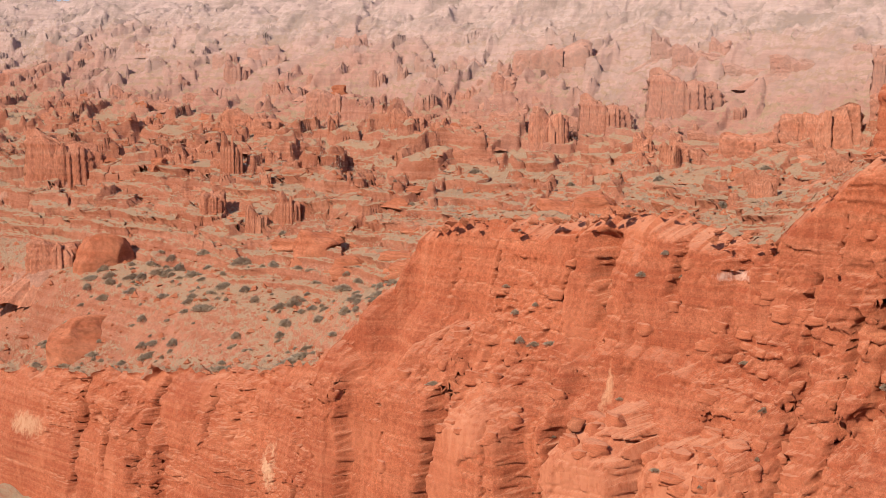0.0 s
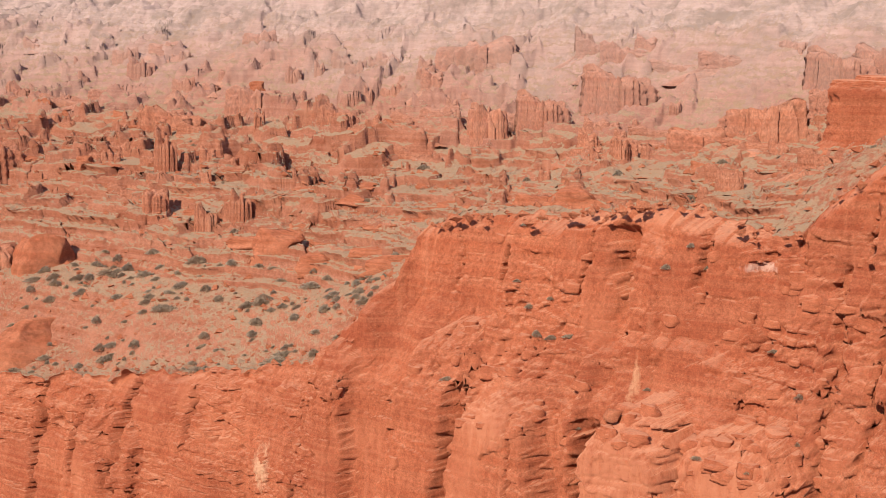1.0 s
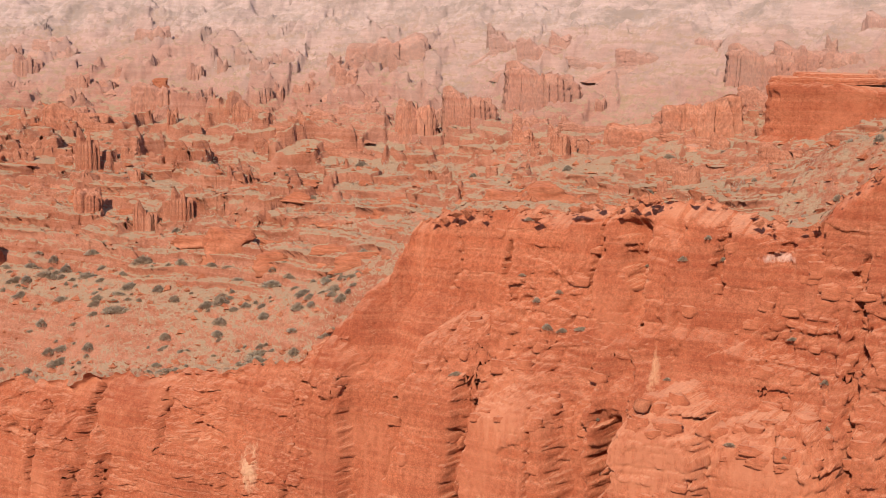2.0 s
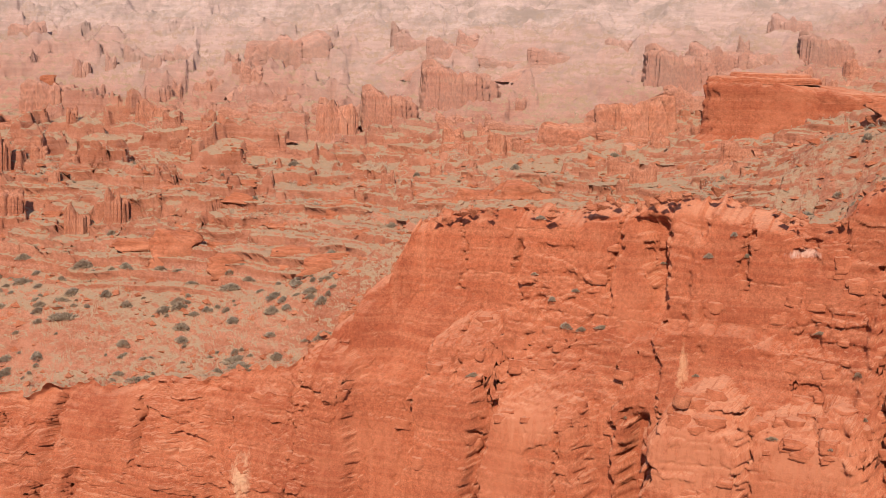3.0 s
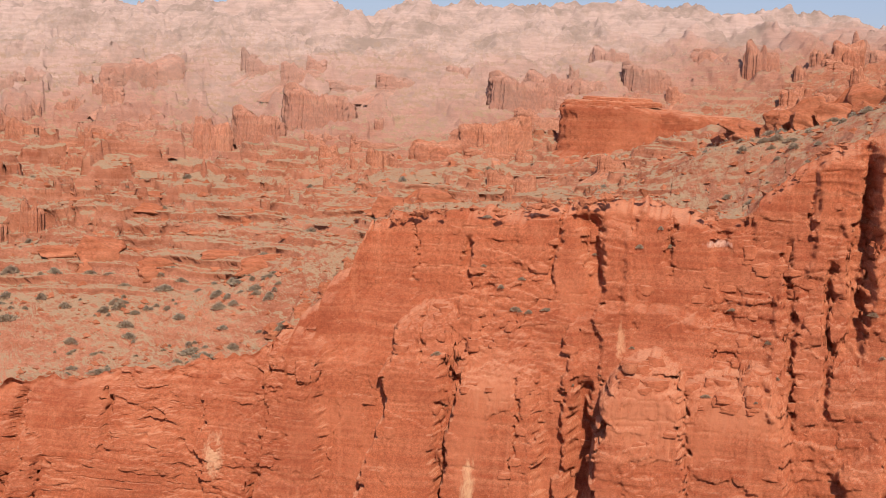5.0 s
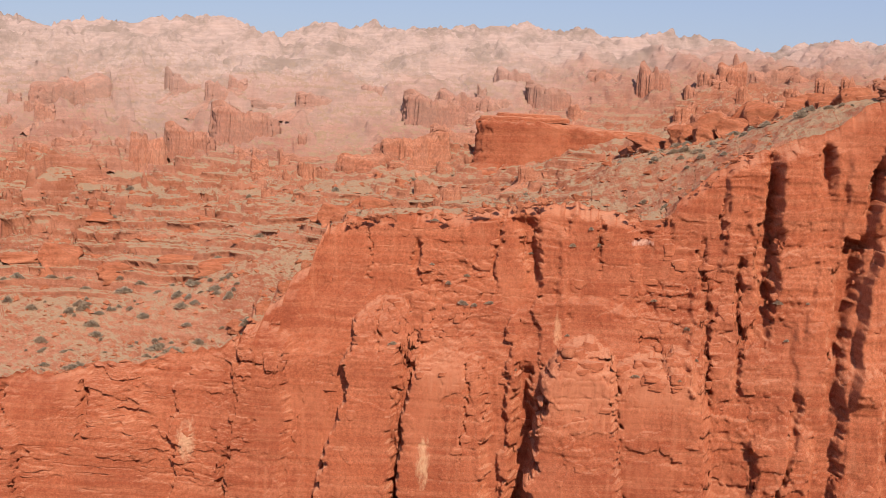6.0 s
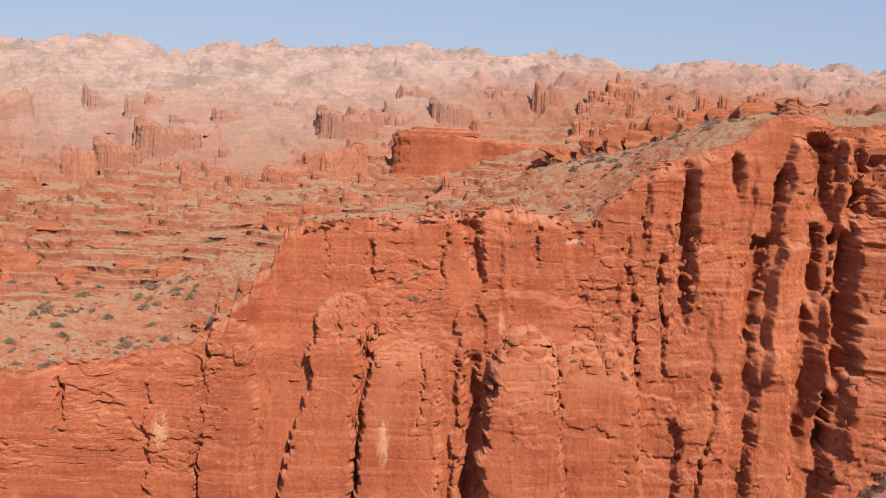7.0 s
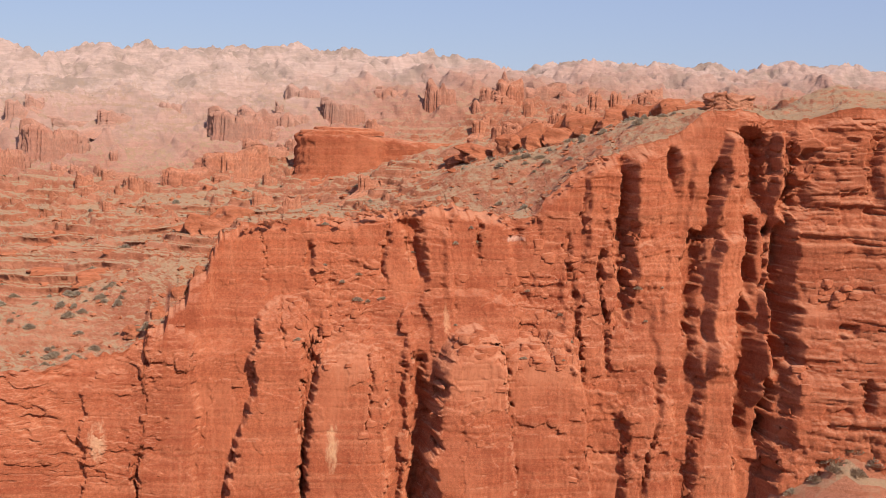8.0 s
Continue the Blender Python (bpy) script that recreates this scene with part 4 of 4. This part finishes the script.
def shrub(i, u, v, z, k):
    fo, st = kinds[i % 6]
    ob = put(new("shrub"), u, v, z, rng.uniform(0, 360), (k * rng.uniform(1.0, 1.7), k, k * rng.uniform(0.6, 0.85)))
    for part_name, me in (("foliage", fo), ("twigs", st)):
        child = new(part_name, me)
        child.parent = ob
    return tagged(ob, "low grey-brown desert shrub on dry ground", "shrub", "shrubs on the slopes")


def open_ground(n, u, v, patchy=-0.5):
    """Keeps up to n of the places that are level enough for a plant."""
    z = lie(u, v)
    keep = (np.abs(lie(u, v + 0.5) - z) < 0.6) & (np.abs(lie(u + 0.5, v) - z) < 0.6) & (vnoise(u * 0.07, v * 0.1, 78) > patchy)
    return list(zip(u[keep], v[keep], z[keep]))[:n]


va, vb, vc = rng.uniform(5.5, 25, 700), rng.uniform(14, 34, 120), rng.uniform(26, 62, 900)
spots = open_ground(200, -95 + rng.rand(700) * (69 - 0.5 * va), va) + open_ground(45, rng.uniform(12, 40, 120), vb, -2) + open_ground(25, -70 - 1.4 * vc + rng.rand(900) * (92 + 1.4 * vc), vc)
for i, (u, v, z) in enumerate(spots):
    shrub(i, u, v, z - 0.05, rng.uniform(1.0, 1.9) if rng.rand() < 0.45 else rng.uniform(0.5, 1.0))
for i, (u, v, z, k) in enumerate(((48.5, -10, -45, 2.0), (51, -9.5, -45, 2.6), (53, -10, -45, 2.9), (46, -9, -46, 1.6), (55, -12, -45, 2.4), (50, -12, -45, 1.8), (52.5, -13, -45, 2.2), (57, -11, -45, 1.7))):
    j = int(np.argmin(np.abs(Vf[:, 0] - v)))
    c = int(np.argmin(np.abs(Uf[j] - u)))
    shrub(i, u, v, max(float(Zf[j, c]), -58) - 0.1, k)

for i in range(22):
    u, z = rng.uniform(-14, 34), rng.uniform(-33, -17)
    if z > np.interp(u, us, top) - 1:
        z -= 5
    shrub(i, u, cliff_v(u, z) - 0.15, z - 0.1, rng.uniform(0.5, 1.0))

# far scrub and loose stones, past counting
def scatter(name, n, blades, size, vlim, seed, material, label):
    r, g = random.Random(seed), np.random.RandomState(seed)
    v = g.uniform(vlim[0], vlim[1], n)
    u = -105 - 1.5 * v + g.uniform(0, 1, n) * (160 + 1.9 * v)
    keep = vnoise(u * 0.06, v * 0.08, 79) > -0.15
    u, v = u[keep], v[keep]
    z = lie(u, v)
    co, fc = [], []
    for x, y, h, k in zip(u, v, z, g.uniform(size[0], size[1], len(u))):
        c, q = shrub_arrays(r, blades)
        o = len(co)
        co += [(x + p.x * k, y + p.y * k, h + p.z * k - 0.03) for p in c]
        fc += [tuple(o + i for i in f) for f in q]
    me = bpy.data.meshes.new(name)
    me.from_pydata(co, [], fc)
    me.materials.append(material)
    ob = new(name, me)
    ob.matrix_world = LAND
    return tagged(ob, label, "scrub", kind="stuff")


scatter("far_scrub", 3600, 16, (0.5, 1.7), (30, 112), 301, leaf, "scattered grey-green scrub over the badlands")
scatter("slope_scrub", 6500, 9, (0.3, 0.95), (5, 52), 302, grass, "small tufts of dry grass on the slopes")


def gravel(name, n, size, vlim, seed, label):
    """Loose stones strewn over the slopes, as one mesh of small angular lumps."""
    g = np.random.RandomState(seed)
    v = vlim[0] + (vlim[1] - vlim[0]) * g.rand(n)
    u = -100 - 1.0 * v + g.rand(n) * (128 + 1.2 * v)
    z = lie(u, v)
    k = size[0] + (size[1] - size[0]) * g.rand(n) ** 3
    unit = np.array(((1, 0, 0), (0, 1, 0), (-1, 0, 0), (0, -1, 0), (0, 0, 1), (0, 0, -1)), float)
    co = np.stack([u, v, z], -1)[:, None, :] + unit[None] * k[:, None, None] * (0.6 + 0.7 * g.rand(n, 6, 1)) * np.array((1.2, 1.0, 0.75)) + 0.25 * k[:, None, None] * g.normal(size=(n, 6, 3))
    tri = np.array(((0, 1, 4), (1, 2, 4), (2, 3, 4), (3, 0, 4), (1, 0, 5), (2, 1, 5), (3, 2, 5), (0, 3, 5)))
    faces = (np.arange(n)[:, None, None] * 6 + tri[None]).reshape(-1, 3)
    me = bpy.data.meshes.new(name)
    me.from_pydata(co.reshape(-1, 3).tolist(), [], faces.tolist())
    me.materials.append(boulder_rock)
    ob = new(name, me)
    ob.matrix_world = LAND
    return tagged(ob, label, "stones", kind="stuff")


gravel("loose_stones", 6000, (0.08, 0.55), (5, 62), 311, "loose red stones strewn over the slopes")
